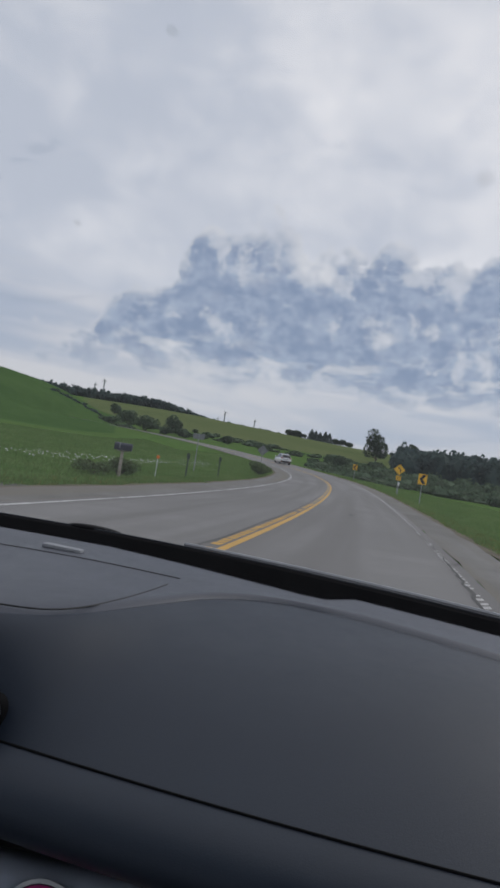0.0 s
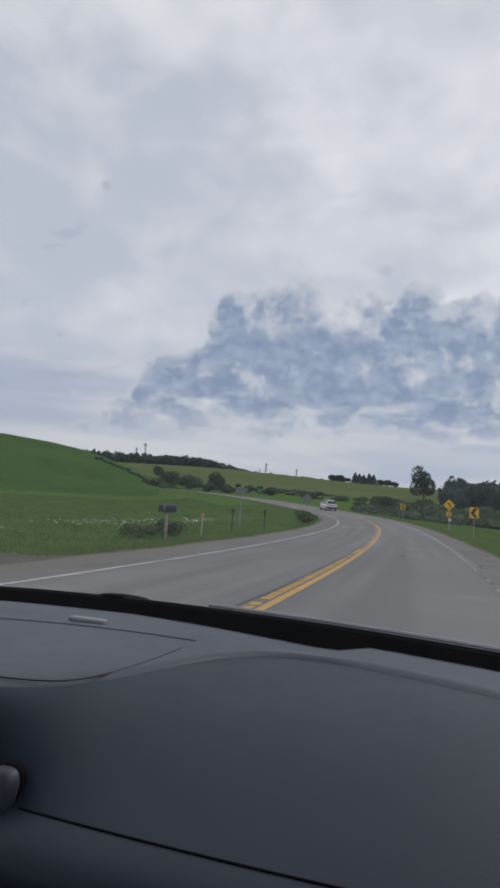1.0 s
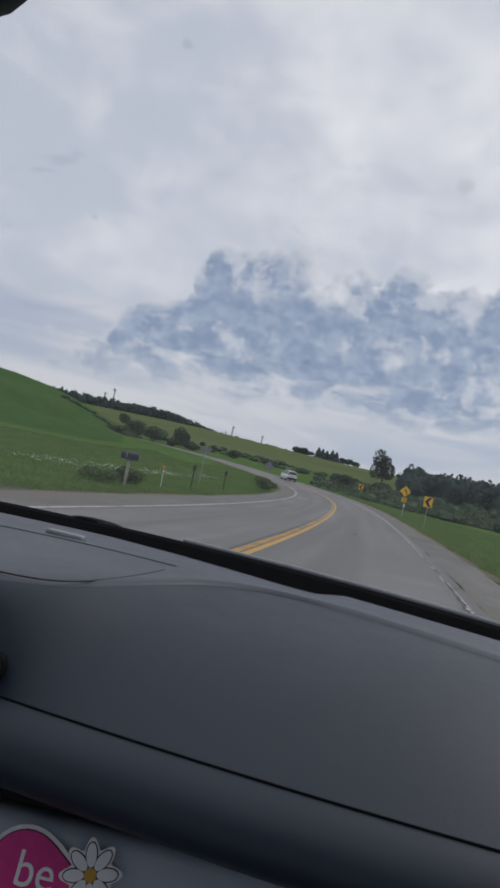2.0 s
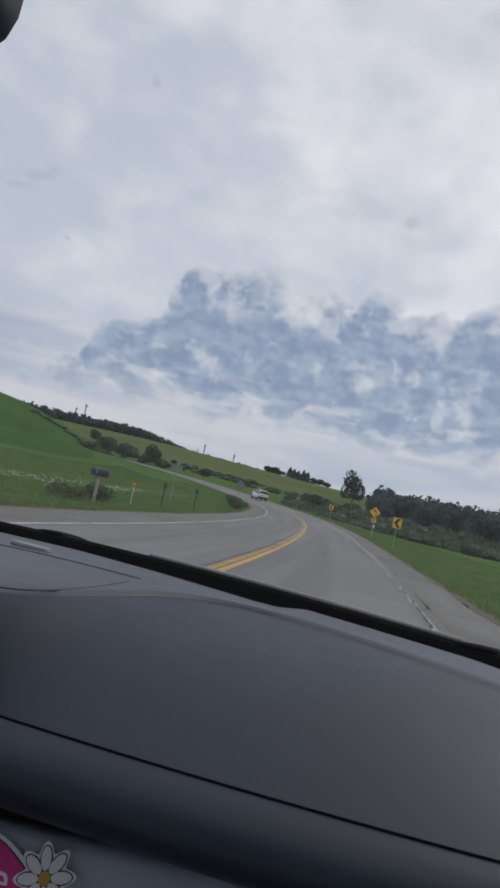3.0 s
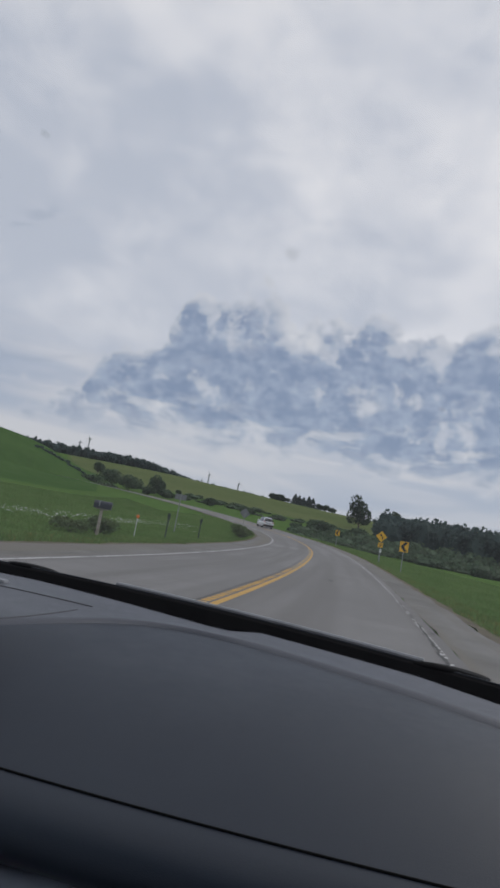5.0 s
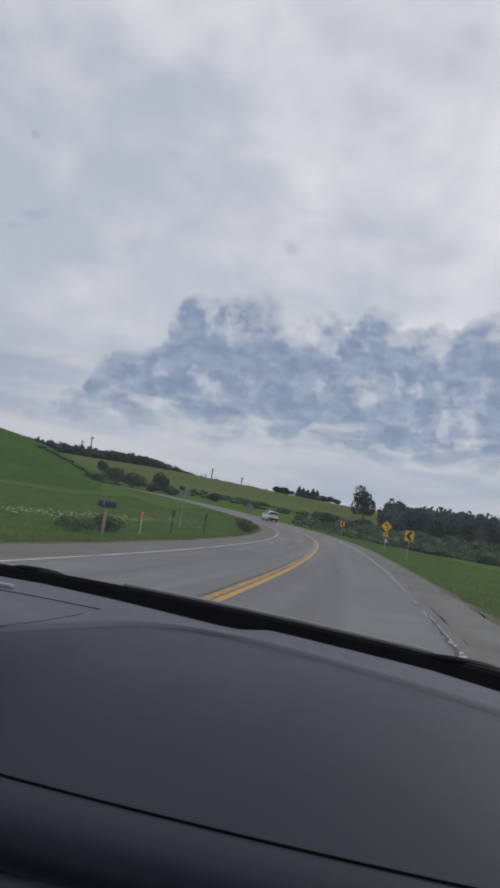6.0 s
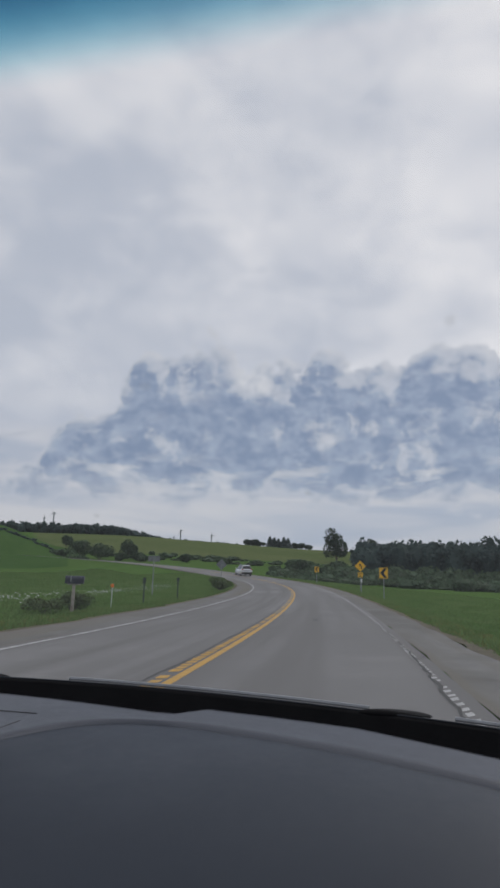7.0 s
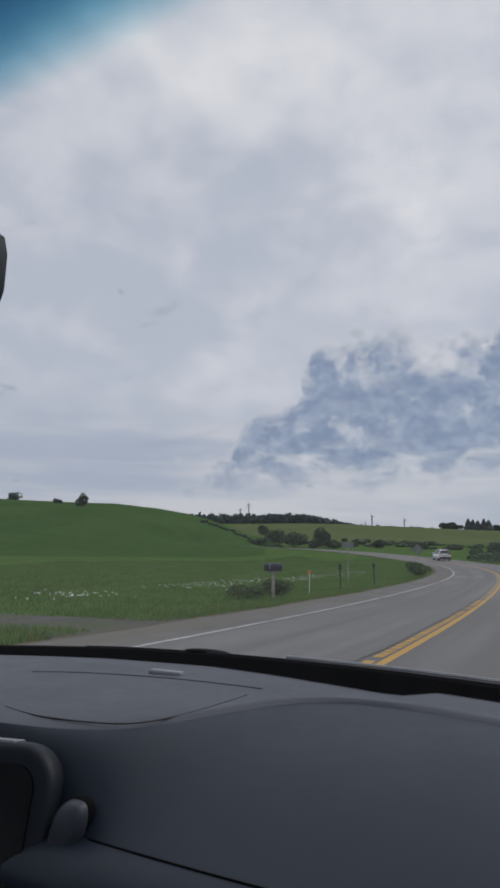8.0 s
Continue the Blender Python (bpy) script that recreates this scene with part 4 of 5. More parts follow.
# ---------------------------------------------------------------- wind turbines on the skyline
def turbine(az, r, top, seed):
    rng = random.Random(seed)
    at = spot(az, r)
    h = 1.2 + r * math.tan(radians(top)) - at.z
    ob = thing("wind_turbine", facing(at, az + rng.uniform(-30, 30)), "distant grey wind turbine standing behind the ridge", "wind turbine", "wind turbines on the skyline")
    part("tower", rod(bmesh.new(), (0, 0, -2), (0, 0, h), 2.0, 1.4, 12), M_TURBINE, ob)
    part("nacelle", box(bmesh.new(), (3.2, 8, 3.4), (0, 0.5, h + 1), 0.6), M_TURBINE, ob)
    part("hub", rod(bmesh.new(), (0, -3.4, h + 1), (0, -5.6, h + 1), 1.5, 0.6, 10), M_TURBINE, ob)
    a0 = rng.uniform(0, 120)
    for k in range(3):
        a = radians(a0 + 120 * k)
        bm = slab(bmesh.new(), [(-0.4, 0), (0.45, 0), (0.6, 2.5), (0.15, 9.5), (-0.05, 9.5), (-0.3, 2.5)], 0.3)
        bm.transform(Matrix.Translation((0, -4.6, h + 1)) @ Matrix.Rotation(a, 4, "Y"))
        part("blade", bm, M_TURBINE, ob)
    return ob


for i, (az, r, top) in enumerate(((28.4, 1500, 5.2), (27.6, 1400, 5.7), (25.8, 1800, 4.7), (19.7, 1700, 4.4), (16.7, 1900, 4.0), (16.1, 1400, 4.6), (13.2, 1500, 4.25))):
    turbine(az, r, top, i)


# ---------------------------------------------------------------- white car ahead
def ring_body(y, z0, z1, w0, w1, wm, zm):
    """One cross-section of a car: sill, belt and roof widths."""
    return [(-w0, y, z0), (-wm, y, z0 + 0.12), (-wm, y, zm), (-w1, y, z1 - 0.06), (-w1 + 0.12, y, z1), (w1 - 0.12, y, z1), (w1, y, z1 - 0.06), (wm, y, zm), (wm, y, z0 + 0.12), (w0, y, z0)]


def wheel(parent, x, y, r, width):
    bm = bmesh.new()
    prof = [(r * 0.62, -width / 2), (r * 0.93, -width / 2), (r, -width * 0.32), (r, width * 0.32), (r * 0.93, width / 2), (r * 0.62, width / 2)]
    rings = [[(x + d, y + q * math.cos(a), r + q * math.sin(a)) for q, d in prof] for a in (2 * math.pi * k / 28 for k in range(28))]
    loft(bm, rings + [rings[0]], close=True, caps=False)
    bmesh.ops.remove_doubles(bm, verts=bm.verts[:], dist=1e-4)
    w = part("wheel", bm, M_TYRE, parent, smooth=True)
    bm = bmesh.new()
    rod(bm, (x - width * 0.30, y, r), (x + width * 0.30, y, r), r * 0.63, sides=24)
    for k in range(5):
        a = 2 * math.pi * k / 5
        for sgn in (-1, 1):
            box(bm, (0.03, r * 0.16, r * 0.6), (x + sgn * width * 0.36, y + math.sin(a) * r * 0.3, r + math.cos(a) * r * 0.3), 0.004, Matrix.Rotation(-a, 4, "X"))
    part("rim", bm, M_RIM, w)
    return w


def white_suv(at, turn, pitch):
    m = facing(at, turn) @ Matrix.Rotation(radians(pitch), 4, "X")
    ob = thing("suv", m, "white compact sport utility vehicle driving ahead on the road", "car")
    L = [(-2.25, 0.42, 0.98, 0.70, 0.78, 0.84, 0.85), (-2.15, 0.32, 1.10, 0.80, 0.84, 0.91, 0.95), (-1.4, 0.25, 1.08, 0.86, 0.86, 0.93, 0.95), (0.0, 0.25, 1.05, 0.88, 0.87, 0.93, 0.92), (0.95, 0.25, 1.03, 0.88, 0.85, 0.93, 0.90), (1.6, 0.25, 0.96, 0.86, 0.80, 0.91, 0.85), (2.15, 0.32, 0.82, 0.76, 0.70, 0.84, 0.72), (2.28, 0.42, 0.70, 0.66, 0.60, 0.72, 0.62)]
    bm = bmesh.new()
    loft(bm, [ring_body(*a) for a in L])
    bmesh.ops.bevel(bm, geom=[e for e in bm.edges], offset=0.02, segments=2, affect="EDGES")
    part("body", bm, M_SUV, ob, "white painted lower body", True)
    G = [(-2.12, 1.08, 1.12, 0.82, 0.80), (-1.92, 1.06, 1.58, 0.82, 0.60), (-1.2, 1.05, 1.68, 0.83, 0.64), (0.0, 1.04, 1.66, 0.83, 0.64), (0.45, 1.03, 1.58, 0.82, 0.62), (1.15, 1.00, 1.04, 0.80, 0.78)]
    bm = bmesh.new()
    loft(bm, [[(-a, y, z0), (-b, y, z1), (b, y, z1), (a, y, z0)] for y, z0, z1, a, b in G])
    cabin = part("cabin_glass", bm, M_CAR_GLASS, ob, "dark tinted side and rear windows")
    bm = bmesh.new()
    loft(bm, [[(-b, y, z - 0.03), (-b * 0.7, y, z + 0.03), (b * 0.7, y, z + 0.03), (b, y, z - 0.03)] for y, z, b in ((-2.08, 1.60, 0.60), (-1.9, 1.64, 0.64), (-1.2, 1.69, 0.66), (0.0, 1.68, 0.66), (0.42, 1.61, 0.63))])
    roof = part("roof", bm, M_SUV, ob)
    part("spoiler", slab(bmesh.new(), [(-0.58, 1.58), (0.58, 1.58), (0.54, 1.635), (-0.54, 1.635)], 0.16, Matrix.Translation((0, -2.05, 0)), 0.01), M_SUV, roof)
    for sx in (-1, 1):
        part("roof_rail", tube(bmesh.new(), [(sx * 0.57, -1.7, 1.66), (sx * 0.57, -1.55, 1.73), (sx * 0.57, 0.0, 1.74), (sx * 0.57, 0.2, 1.68)], 0.016), M_BLACK_TRIM, roof)
        bm = bmesh.new()
        loft(bm, [[(sx * 0.83, -2.12, 1.06), (sx * 0.62, -1.94, 1.60), (sx * 0.66, -1.74, 1.62), (sx * 0.85, -1.80, 1.06)], [(sx * 0.80, -2.15, 1.06), (sx * 0.585, -1.97, 1.60), (sx * 0.60, -1.72, 1.635), (sx * 0.80, -1.78, 1.06)]])
        part("rear_pillar", bm, M_SUV, ob)
        bm = bmesh.new()
        box(bm, (0.30, 0.10, 0.13), (sx * 0.70, -2.18, 1.00), 0.02, Matrix.Rotation(sx * 0.18, 4, "Z"))
        box(bm, (0.12, 0.10, 0.30), (sx * 0.80, -2.14, 1.04), 0.02)
        part("tail_light", bm, M_TAIL, ob, "red tail light")
        part("door_mirror", box(bmesh.new(), (0.20, 0.10, 0.15), (sx * 1.02, 0.75, 1.10), 0.03), M_SUV, ob)
        part("reflector", box(bmesh.new(), (0.16, 0.02, 0.05), (sx * 0.68, -2.285, 0.55), 0.005), M_TAIL, ob, "red bumper reflector")
        for y in (-1.38, 1.38):
            wheel(ob, sx * 0.80, y, 0.35, 0.22)
    part("rear_bumper", slab(bmesh.new(), [(-0.82, 0.34), (0.82, 0.34), (0.88, 0.62), (-0.88, 0.62)], 0.22, Matrix.Translation((0, -2.18, 0)), 0.03), M_BLACK_TRIM, ob, "black plastic rear bumper")
    part("tailgate_strip", slab(bmesh.new(), [(-0.6, 0.86), (0.6, 0.86), (0.6, 0.92), (-0.6, 0.92)], 0.03, Matrix.Translation((0, -2.27, 0)), 0.006), M_BLACK_TRIM, ob)
    part("licence_plate", slab(bmesh.new(), [(-0.16, 0.70), (0.16, 0.70), (0.16, 0.84), (-0.16, 0.84)], 0.012, Matrix.Translation((0, -2.272, 0)), 0.003), M_PLATE, ob, "pale number plate with no readable characters")
    part("rear_wiper", rod(bmesh.new(), (0.05, -2.13, 1.10), (-0.34, -2.08, 1.22), 0.012, sides=6), M_BLACK_TRIM, cabin)
    return ob


SUV_S = 102.0
sx, sy = road_point(SUV_S, -0.5)
white_suv((float(sx), float(sy), float(road_z(SUV_S)) + 0.002), math.degrees(heading(SUV_S)) - 5, math.degrees(math.atan(np.interp(SUV_S, *CLIMB))))


# ---------------------------------------------------------------- the car that carries the camera
CAR_X = -0.40                 # its centre line
car = thing("passenger_car", Matrix(), "cabin of a grey car with a charcoal plastic dashboard", "car")


def edge_y(x):
    return 0.946 - 0.207 * x - 0.085 * x * x if x > -0.8 else 1.057


def edge_z(x):
    return 1.0416 - 0.0147 * x - 0.0338 * x * x


def seam_y(x):
    return 0.414 - 0.042 * x + 0.10 * x * x


def seam_z(x):
    return 0.986 + 0.056 * x + 0.023 * x * x


def lip_y(x):
    return 0.470 + 0.087 * x + 0.063 * x * x


def lip_z(x):
    return 0.910 + 0.048 * x + 0.021 * x * x


CREASE = ((-1.3, 0.50), (-0.50, 0.47), (-0.43, 0.475), (-0.375, 0.49), (-0.335, 0.52), (-0.307, 0.575), (-0.285, 0.645), (-0.25, 0.703), (-0.20, 0.737), (-0.15, 0.744), (-0.10, 0.738), (-0.05, 0.725), (0.08, 0.683), (0.16, 0.645), (0.25, 0.598), (0.52, 0.47))
GUTTER = ((-1.3, 0.85), (-0.7, 0.885), (-0.47, 0.875), (-0.34, 0.845), (-0.17, 0.797), (-0.140, 0.797), (-0.105, 0.838), (0.10, 0.794), (0.27, 0.700), (0.52, 0.55))


def crease_y(x):
    cx, cy = np.array(CREASE).T
    return float(np.mean([np.interp(x + d, cx, cy) for d in (-0.024, -0.012, 0, 0.012, 0.024)]))


def gutter_y(x):
    cx, cy = np.array(GUTTER).T
    return float(np.interp(x, cx, cy))


def sheet(name, columns, mat, parent, label="", thick=0.004):
    """A skin from columns of points, with a little thickness below."""
    k = len(columns[0])
    bm = bmesh.new()
    vs = [[bm.verts.new(p) for p in col] for col in columns]
    for a, b in zip(vs, vs[1:]):
        for i in range(k - 1):
            bm.faces.new((a[i], a[i + 1], b[i + 1], b[i]))
    bmesh.ops.recalc_face_normals(bm, faces=bm.faces[:])
    up = sum((f.normal.z for f in bm.faces))
    if up < 0:
        bmesh.ops.reverse_faces(bm, faces=bm.faces[:])
    return part(name, bm, mat, parent, label, True)


def build_dashboard():
    xs = np.concatenate([np.linspace(-1.22, -0.55, 22), np.linspace(-0.53, 0.50, 120)])
    # shelf takes the paler lit tone, the steeper pad the darker one
    dash = sheet("dashboard", [[(x, gutter_y(x) + (crease_y(x) - gutter_y(x)) * v, edge_z(x) + 0.003 - 0.004 * (v > 0.99)) for v in (0, 0.2, 0.4, 0.6, 0.8, 0.93, 1.0)] for x in xs], M_DASH_LIT, car, "charcoal dashboard top shelf")
    # the padded fascia that rolls down from the crease to the seam
    cols = []
    for x in xs:
        y0, z0, y1, z1 = crease_y(x), edge_z(x), seam_y(x), seam_z(x)
        y0 = max(y0, y1 + 0.012)
        col = [(x, y0 + 0.006, z0 - 0.004), (x, y0 + 0.002, z0 - 0.0006)]
        for v in np.concatenate([np.linspace(0.02, 0.3, 10), np.linspace(0.36, 1.0, 12)]):
            col.append((x, y0 + (y1 - y0) * v, z1 + (z0 - 0.0008 - z1) * (1 - 0.04 * (1 - math.exp(-v / 0.15)) - 0.96 * v ** 2.1)))
        cols.append(col)
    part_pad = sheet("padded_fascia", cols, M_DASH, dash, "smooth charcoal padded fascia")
    # below the seam it curls under
    cols = []
    for x in xs:
        a, b = Vector((x, seam_y(x), seam_z(x))), Vector((x, lip_y(x) + 0.10, lip_z(x) + 0.008))
        cols.append([tuple(a * (1 - v) ** 3 + 3 * v * (1 - v) ** 2 * (a + Vector((0, -0.056, -0.010))) + 3 * v * v * (1 - v) * (a + Vector((0, -0.070, -0.074))) + v ** 3 * b) for v in np.linspace(0, 1, 14).tolist()])
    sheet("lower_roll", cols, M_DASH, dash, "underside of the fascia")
    part("seam", tube(bmesh.new(), [(x, seam_y(x) - 0.0004, seam_z(x) + 0.0002) for x in np.linspace(-0.33, 0.5, 60)], 0.0010, 6), M_RUBBER, dash, "thin dark seam across the fascia")
    # black gutter below the glass
    cols = [[(x, edge_y(x) + 0.012, edge_z(x) - 0.03), (x, edge_y(x) + 0.006, edge_z(x) - 0.003), (x, edge_y(x), edge_z(x)), (x, edge_y(x) - 0.008, edge_z(x) - 0.004), (x, edge_y(x) - 0.014, edge_z(x) - 0.045), (x, gutter_y(x) + 0.03, edge_z(x) - 0.045), (x, gutter_y(x) + 0.006, edge_z(x) - 0.006), (x, gutter_y(x) - 0.004, edge_z(x) + 0.0035)] for x in xs]
    sheet("windscreen_gutter", cols, M_RUBBER, dash, "black rubber gutter below the windscreen")
    # the highlight along the seal's edge, modelled as a thin grey tube
    part("seal_highlight", tube(bmesh.new(), [(x, edge_y(x) + 0.001, edge_z(x) + 0.0005) for x in np.linspace(-0.9, 0.5, 60)], 0.0016, 6), M_BEZEL, dash, "thin grey highlight line along the windscreen seal")
    # lid of the speaker, cut by a thin groove
    lid = [(-0.70, 0.715), (-0.62, 0.742), (-0.47, 0.752), (-0.385, 0.749), (-0.312, 0.742)]
    def rounded_line(pts):
        """Cuts the corners of a line, three times over."""
        for _ in range(3):
            pts = [pts[0]] + [(a[0] * w + b[0] * (1 - w), a[1] * w + b[1] * (1 - w)) for a, b in zip(pts, pts[1:]) for w in (0.75, 0.25)] + [pts[-1]]
        return pts
    part("panel_groove", tube(bmesh.new(), [(x, y, edge_z(x) + 0.0030) for x, y in rounded_line(lid)], 0.0011, 6), M_BLACK_TRIM, dash)
    low = [(-0.312, 0.70), (-0.314, 0.655), (-0.320, 0.60), (-0.331, 0.545), (-0.348, 0.515), (-0.375, 0.503), (-0.42, 0.497), (-0.47, 0.497), (-0.53, 0.515)]
    part("panel_groove", tube(bmesh.new(), [(x, y, edge_z(x) + 0.0029) for x, y in rounded_line(low)], 0.0008, 6), M_BLACK_TRIM, dash)
    # a sensor bump beside the lid
    part("sensor_cap", box(bmesh.new(), (0.058, 0.014, 0.008), (-0.495, 0.785, edge_z(-0.495) + 0.004), 0.0035), M_WIPER, dash, "pale raised sensor cap")
    # glovebox below
    cols = []
    for x in np.linspace(-0.345, 0.5, 40):
        y, z = 0.452 + 0.12 * x + 0.02, 0.913 + 0.05 * x + 0.004
        cols.append([(x, y + 0.012, z - 0.03), (x, y + 0.008, z - 0.004), (x, y - 0.012, z - 0.002), (x, y - 0.018, z - 0.006)] + [(x, y - 0.018 - 0.072 * v, z - 0.006 - 0.20 * v) for v in (0.1, 0.4, 0.7, 1.0)])
    sheet("glovebox", cols, M_GLOVE_LIT, dash, "grey glovebox door")
    text_mesh("airbag_mark", "AIRBAG", 0.0078, M_AIRBAG, Matrix.Translation((0.177, 0.424, 1.0085)) @ Matrix.Rotation(radians(-6), 4, "Z") @ Matrix.Rotation(radians(38), 4, "X"), dash, 0.0002)
    return dash


dash = build_dashboard()


def build_display():
    """The touch screen that stands up beside the fascia."""
    m = Matrix.Translation((-0.504, 0.405, 0.947)) @ Matrix.Rotation(radians(14), 4, "Z") @ Matrix.Rotation(radians(-12), 4, "X")
    bm = bmesh.new()
    def rounded(w, h, r):
        pts = []
        for cx, cz, a0 in ((w - r, h - r, 0), (-w + r, h - r, 90), (-w + r, -h + r, 180), (w - r, -h + r, 270)):
            pts += [(cx + r * math.cos(radians(a0 + 15 * k)), cz + r * math.sin(radians(a0 + 15 * k))) for k in range(7)]
        return pts
    edge = 0.008                                       # rolled rim, ring by ring from front to back
    rings = []
    for a in (0, 22, 45, 68, 90):
        rings.append((edge * (1 - math.sin(radians(a))), -0.015 + edge * (1 - math.cos(radians(a)))))
    rings += [(back, -depth) for back, depth in reversed(rings)]
    loops = []
    for inset, depth in rings:
        loops.append([bm.verts.new((x, depth, z)) for x, z in rounded(0.135 - inset, 0.090 - inset, 0.04 - inset)])
    for fore, aft in zip(loops, loops[1:]):
        for i in range(len(fore)):
            j = (i + 1) % len(fore)
            bm.faces.new((fore[i], fore[j], aft[j], aft[i]))
    bm.faces.new(loops[0])
    bm.faces.new(loops[-1][::-1])
    bmesh.ops.recalc_face_normals(bm, faces=bm.faces)
    bm.transform(m)
    body = part("display", bm, M_BEZEL, car, "upright touch screen with a rounded grey bezel", True)
    bm = slab(bmesh.new(), rounded(0.121, 0.077, 0.022), 0.003, Matrix.Translation((-0.004, -0.0165, -0.004)))
    bm.transform(m)
    part("screen", bm, M_GLOSS_BLACK, body, "dark glossy screen, switched off")
    bm = box(bmesh.new(), (0.05, 0.02, 0.004), (0.06, 0.0, 0.0895), 0.0015)
    bm.transform(m)
    part("top_strip", bm, M_SILVER, body, "bright reflecting strip on the bezel")
    for i, z in enumerate((0.045, 0.0, -0.045)):
        bm = slab(bmesh.new(), [(-0.055, z - 0.004), (0.03, z - 0.004), (0.03, z + 0.004), (-0.055, z + 0.004)], 0.0012, Matrix.Translation((0.03, -0.0185, 0)))
        bm.transform(m)
        part("icon_bar", bm, M_BEZEL, body)
    # end of the air vent behind it
    bm = bmesh.new()
    bmesh.ops.create_uvsphere(bm, u_segments=24, v_segments=16, radius=1.0)
    for v in bm.verts:                                 # a blunt lobe that narrows downwards
        x, y, z = (math.copysign(abs(c) ** 0.72, c) for c in v.co)
        x *= 1.0 - 0.45 * max(-z, 0.0)
        v.co = (-0.354 + 0.017 * x + 0.008 * z, 0.440 + 0.014 * y, 0.971 + 0.027 * z)
    rim = bm.copy()
    for v in rim.verts:
        v.co = (-0.354 + (v.co.x + 0.354) * 1.06, 0.446 + (v.co.y - 0.440) * 0.7, 0.971 + (v.co.z - 0.971) * 1.05)
    part("vent_seam", rim, M_RUBBER, dash, "dark gap round the air vent", True)
    part("vent_end", bm, M_DASH_LIT, dash, "rounded end of the air vent", True)


build_display()


def build_shell():
    """Windscreen, roof, pillars, doors, bonnet and wheels round the cabin."""
    x0, x1 = CAR_X - 0.74, CAR_X + 0.92
    # windscreen: rises back from the gutter
    bm = bmesh.new()
    cols = []
    for x in np.linspace(-1.24, 0.52, 30):
        bow = 0.10 * ((x - CAR_X) / 0.9) ** 2
        base = Vector((x, edge_y(x) + 0.02, edge_z(x) - 0.004))
        tops = Vector((CAR_X + (x - CAR_X) * 0.86, 0.05 - bow, 1.56))
        cols.append([base + (tops - base) * v for v in np.linspace(0, 1, 14).tolist()])
    vs = [[bm.verts.new(p) for p in c] for c in cols]
    for a, b in zip(vs, vs[1:]):
        for i in range(13):
            bm.faces.new((a[i], a[i + 1], b[i + 1], b[i]))
    shield = part("windscreen", bm, G_SHIELD, car, "clear windscreen with a blue shade band along its top", True)
    shield.visible_shadow = False
    # old splashes on the glass
    rng = random.Random(17)
    for u, v, r in ((0.41, 0.52, 0.006), (0.55, 0.60, 0.004), (0.63, 0.47, 0.005), (0.71, 0.63, 0.007), (0.78, 0.50, 0.004), (0.83, 0.66, 0.006), (0.60, 0.71, 0.005), (0.48, 0.66, 0.004)):
        col = cols[int(u * 29)]
        at = col[int(v * 13)] * (1 - (v * 13) % 1) + col[int(v * 13) + 1] * ((v * 13) % 1)
        slope = (col[13] - col[0]).normalized()
        bm = bmesh.new()
        ring = [bm.verts.new(at + Vector((0, -0.003, 0)) + (Vector((1, 0, 0)) * math.cos(k * math.pi / 8) * 0.8 + slope * math.sin(k * math.pi / 8)) * r * rng.uniform(0.7, 1.2)) for k in range(16)]
        bm.faces.new(ring)
        spot_mark = part("splash_mark", bm, G_SPLASH, shield, "faint dried splash on the glass")
        spot_mark.visible_shadow = False
    # roof and headliner
    bm = bmesh.new()
    box(bm, (1.42, 1.95, 0.04), (CAR_X, -0.94, 1.60), 0.015)
    part("roof", bm, M_BODY, car, "painted roof")
    part("headliner", box(bmesh.new(), (1.40, 1.9, 0.02), (CAR_X, -0.93, 1.565), 0.006), M_FABRIC, car, "grey cloth headliner")
    for sx in (-1, 1):
        side = CAR_X + sx * 0.90
        top = CAR_X + sx * 0.72
        part("front_pillar", tube(bmesh.new(), [(side, 0.66, 0.95), (CAR_X + sx * 0.80, 0.33, 1.32), (top, -0.02, 1.57)], 0.035, 8), M_BODY, car)
        part("middle_pillar", tube(bmesh.new(), [(side, -0.62, 0.95), (CAR_X + sx * 0.84, -0.64, 1.3), (top, -0.66, 1.57)], 0.04, 8), M_BODY, car)
        part("rear_pillar", tube(bmesh.new(), [(side, -2.0, 0.95), (CAR_X + sx * 0.80, -1.9, 1.3), (top, -1.80, 1.57)], 0.06, 8), M_BODY, car)
        door = part("door", box(bmesh.new(), (0.07, 1.32, 0.72), (side, 0.04, 0.62), 0.03), M_BODY, car)
        part("door_lining", box(bmesh.new(), (0.03, 1.2, 0.55), (side - sx * 0.055, 0.02, 0.68), 0.012), M_DASH, door)
        part("rear_door", box(bmesh.new(), (0.07, 1.28, 0.72), (side, -1.28, 0.62), 0.03), M_BODY, car)
        bm = bmesh.new()
        vs = [bm.verts.new(p) for p in ((side, 0.64, 0.98), (side, -0.60, 0.98), (top, -0.64, 1.55), (top, 0.0, 1.55))]
        bm.faces.new(vs)
        pane = part("door_window", bm, G_SIDE, door)
        pane.visible_shadow = False
        part("fender", box(bmesh.new(), (0.10, 1.15, 0.36), (side - sx * 0.03, 1.36, 0.63), 0.05), M_BODY, car)
        for y in (1.42, -1.55):
            wheel(car, CAR_X + sx * 0.80, y, 0.34, 0.21)
        part("mirror_housing", box(bmesh.new(), (0.22, 0.12, 0.16), (CAR_X + sx * 1.06, 0.42, 1.02), 0.04), M_BODY, car)
    bm = bmesh.new()
    loft(bm, [[(CAR_X - w, y, z), (CAR_X - w * 0.6, y, z + 0.04), (CAR_X + w * 0.6, y, z + 0.04), (CAR_X + w, y, z), (CAR_X + w, y, z - 0.04), (CAR_X - w, y, z - 0.04)] for y, z, w in ((1.08, 0.85, 0.80), (1.5, 0.81, 0.80), (1.95, 0.72, 0.74), (2.12, 0.62, 0.66))])
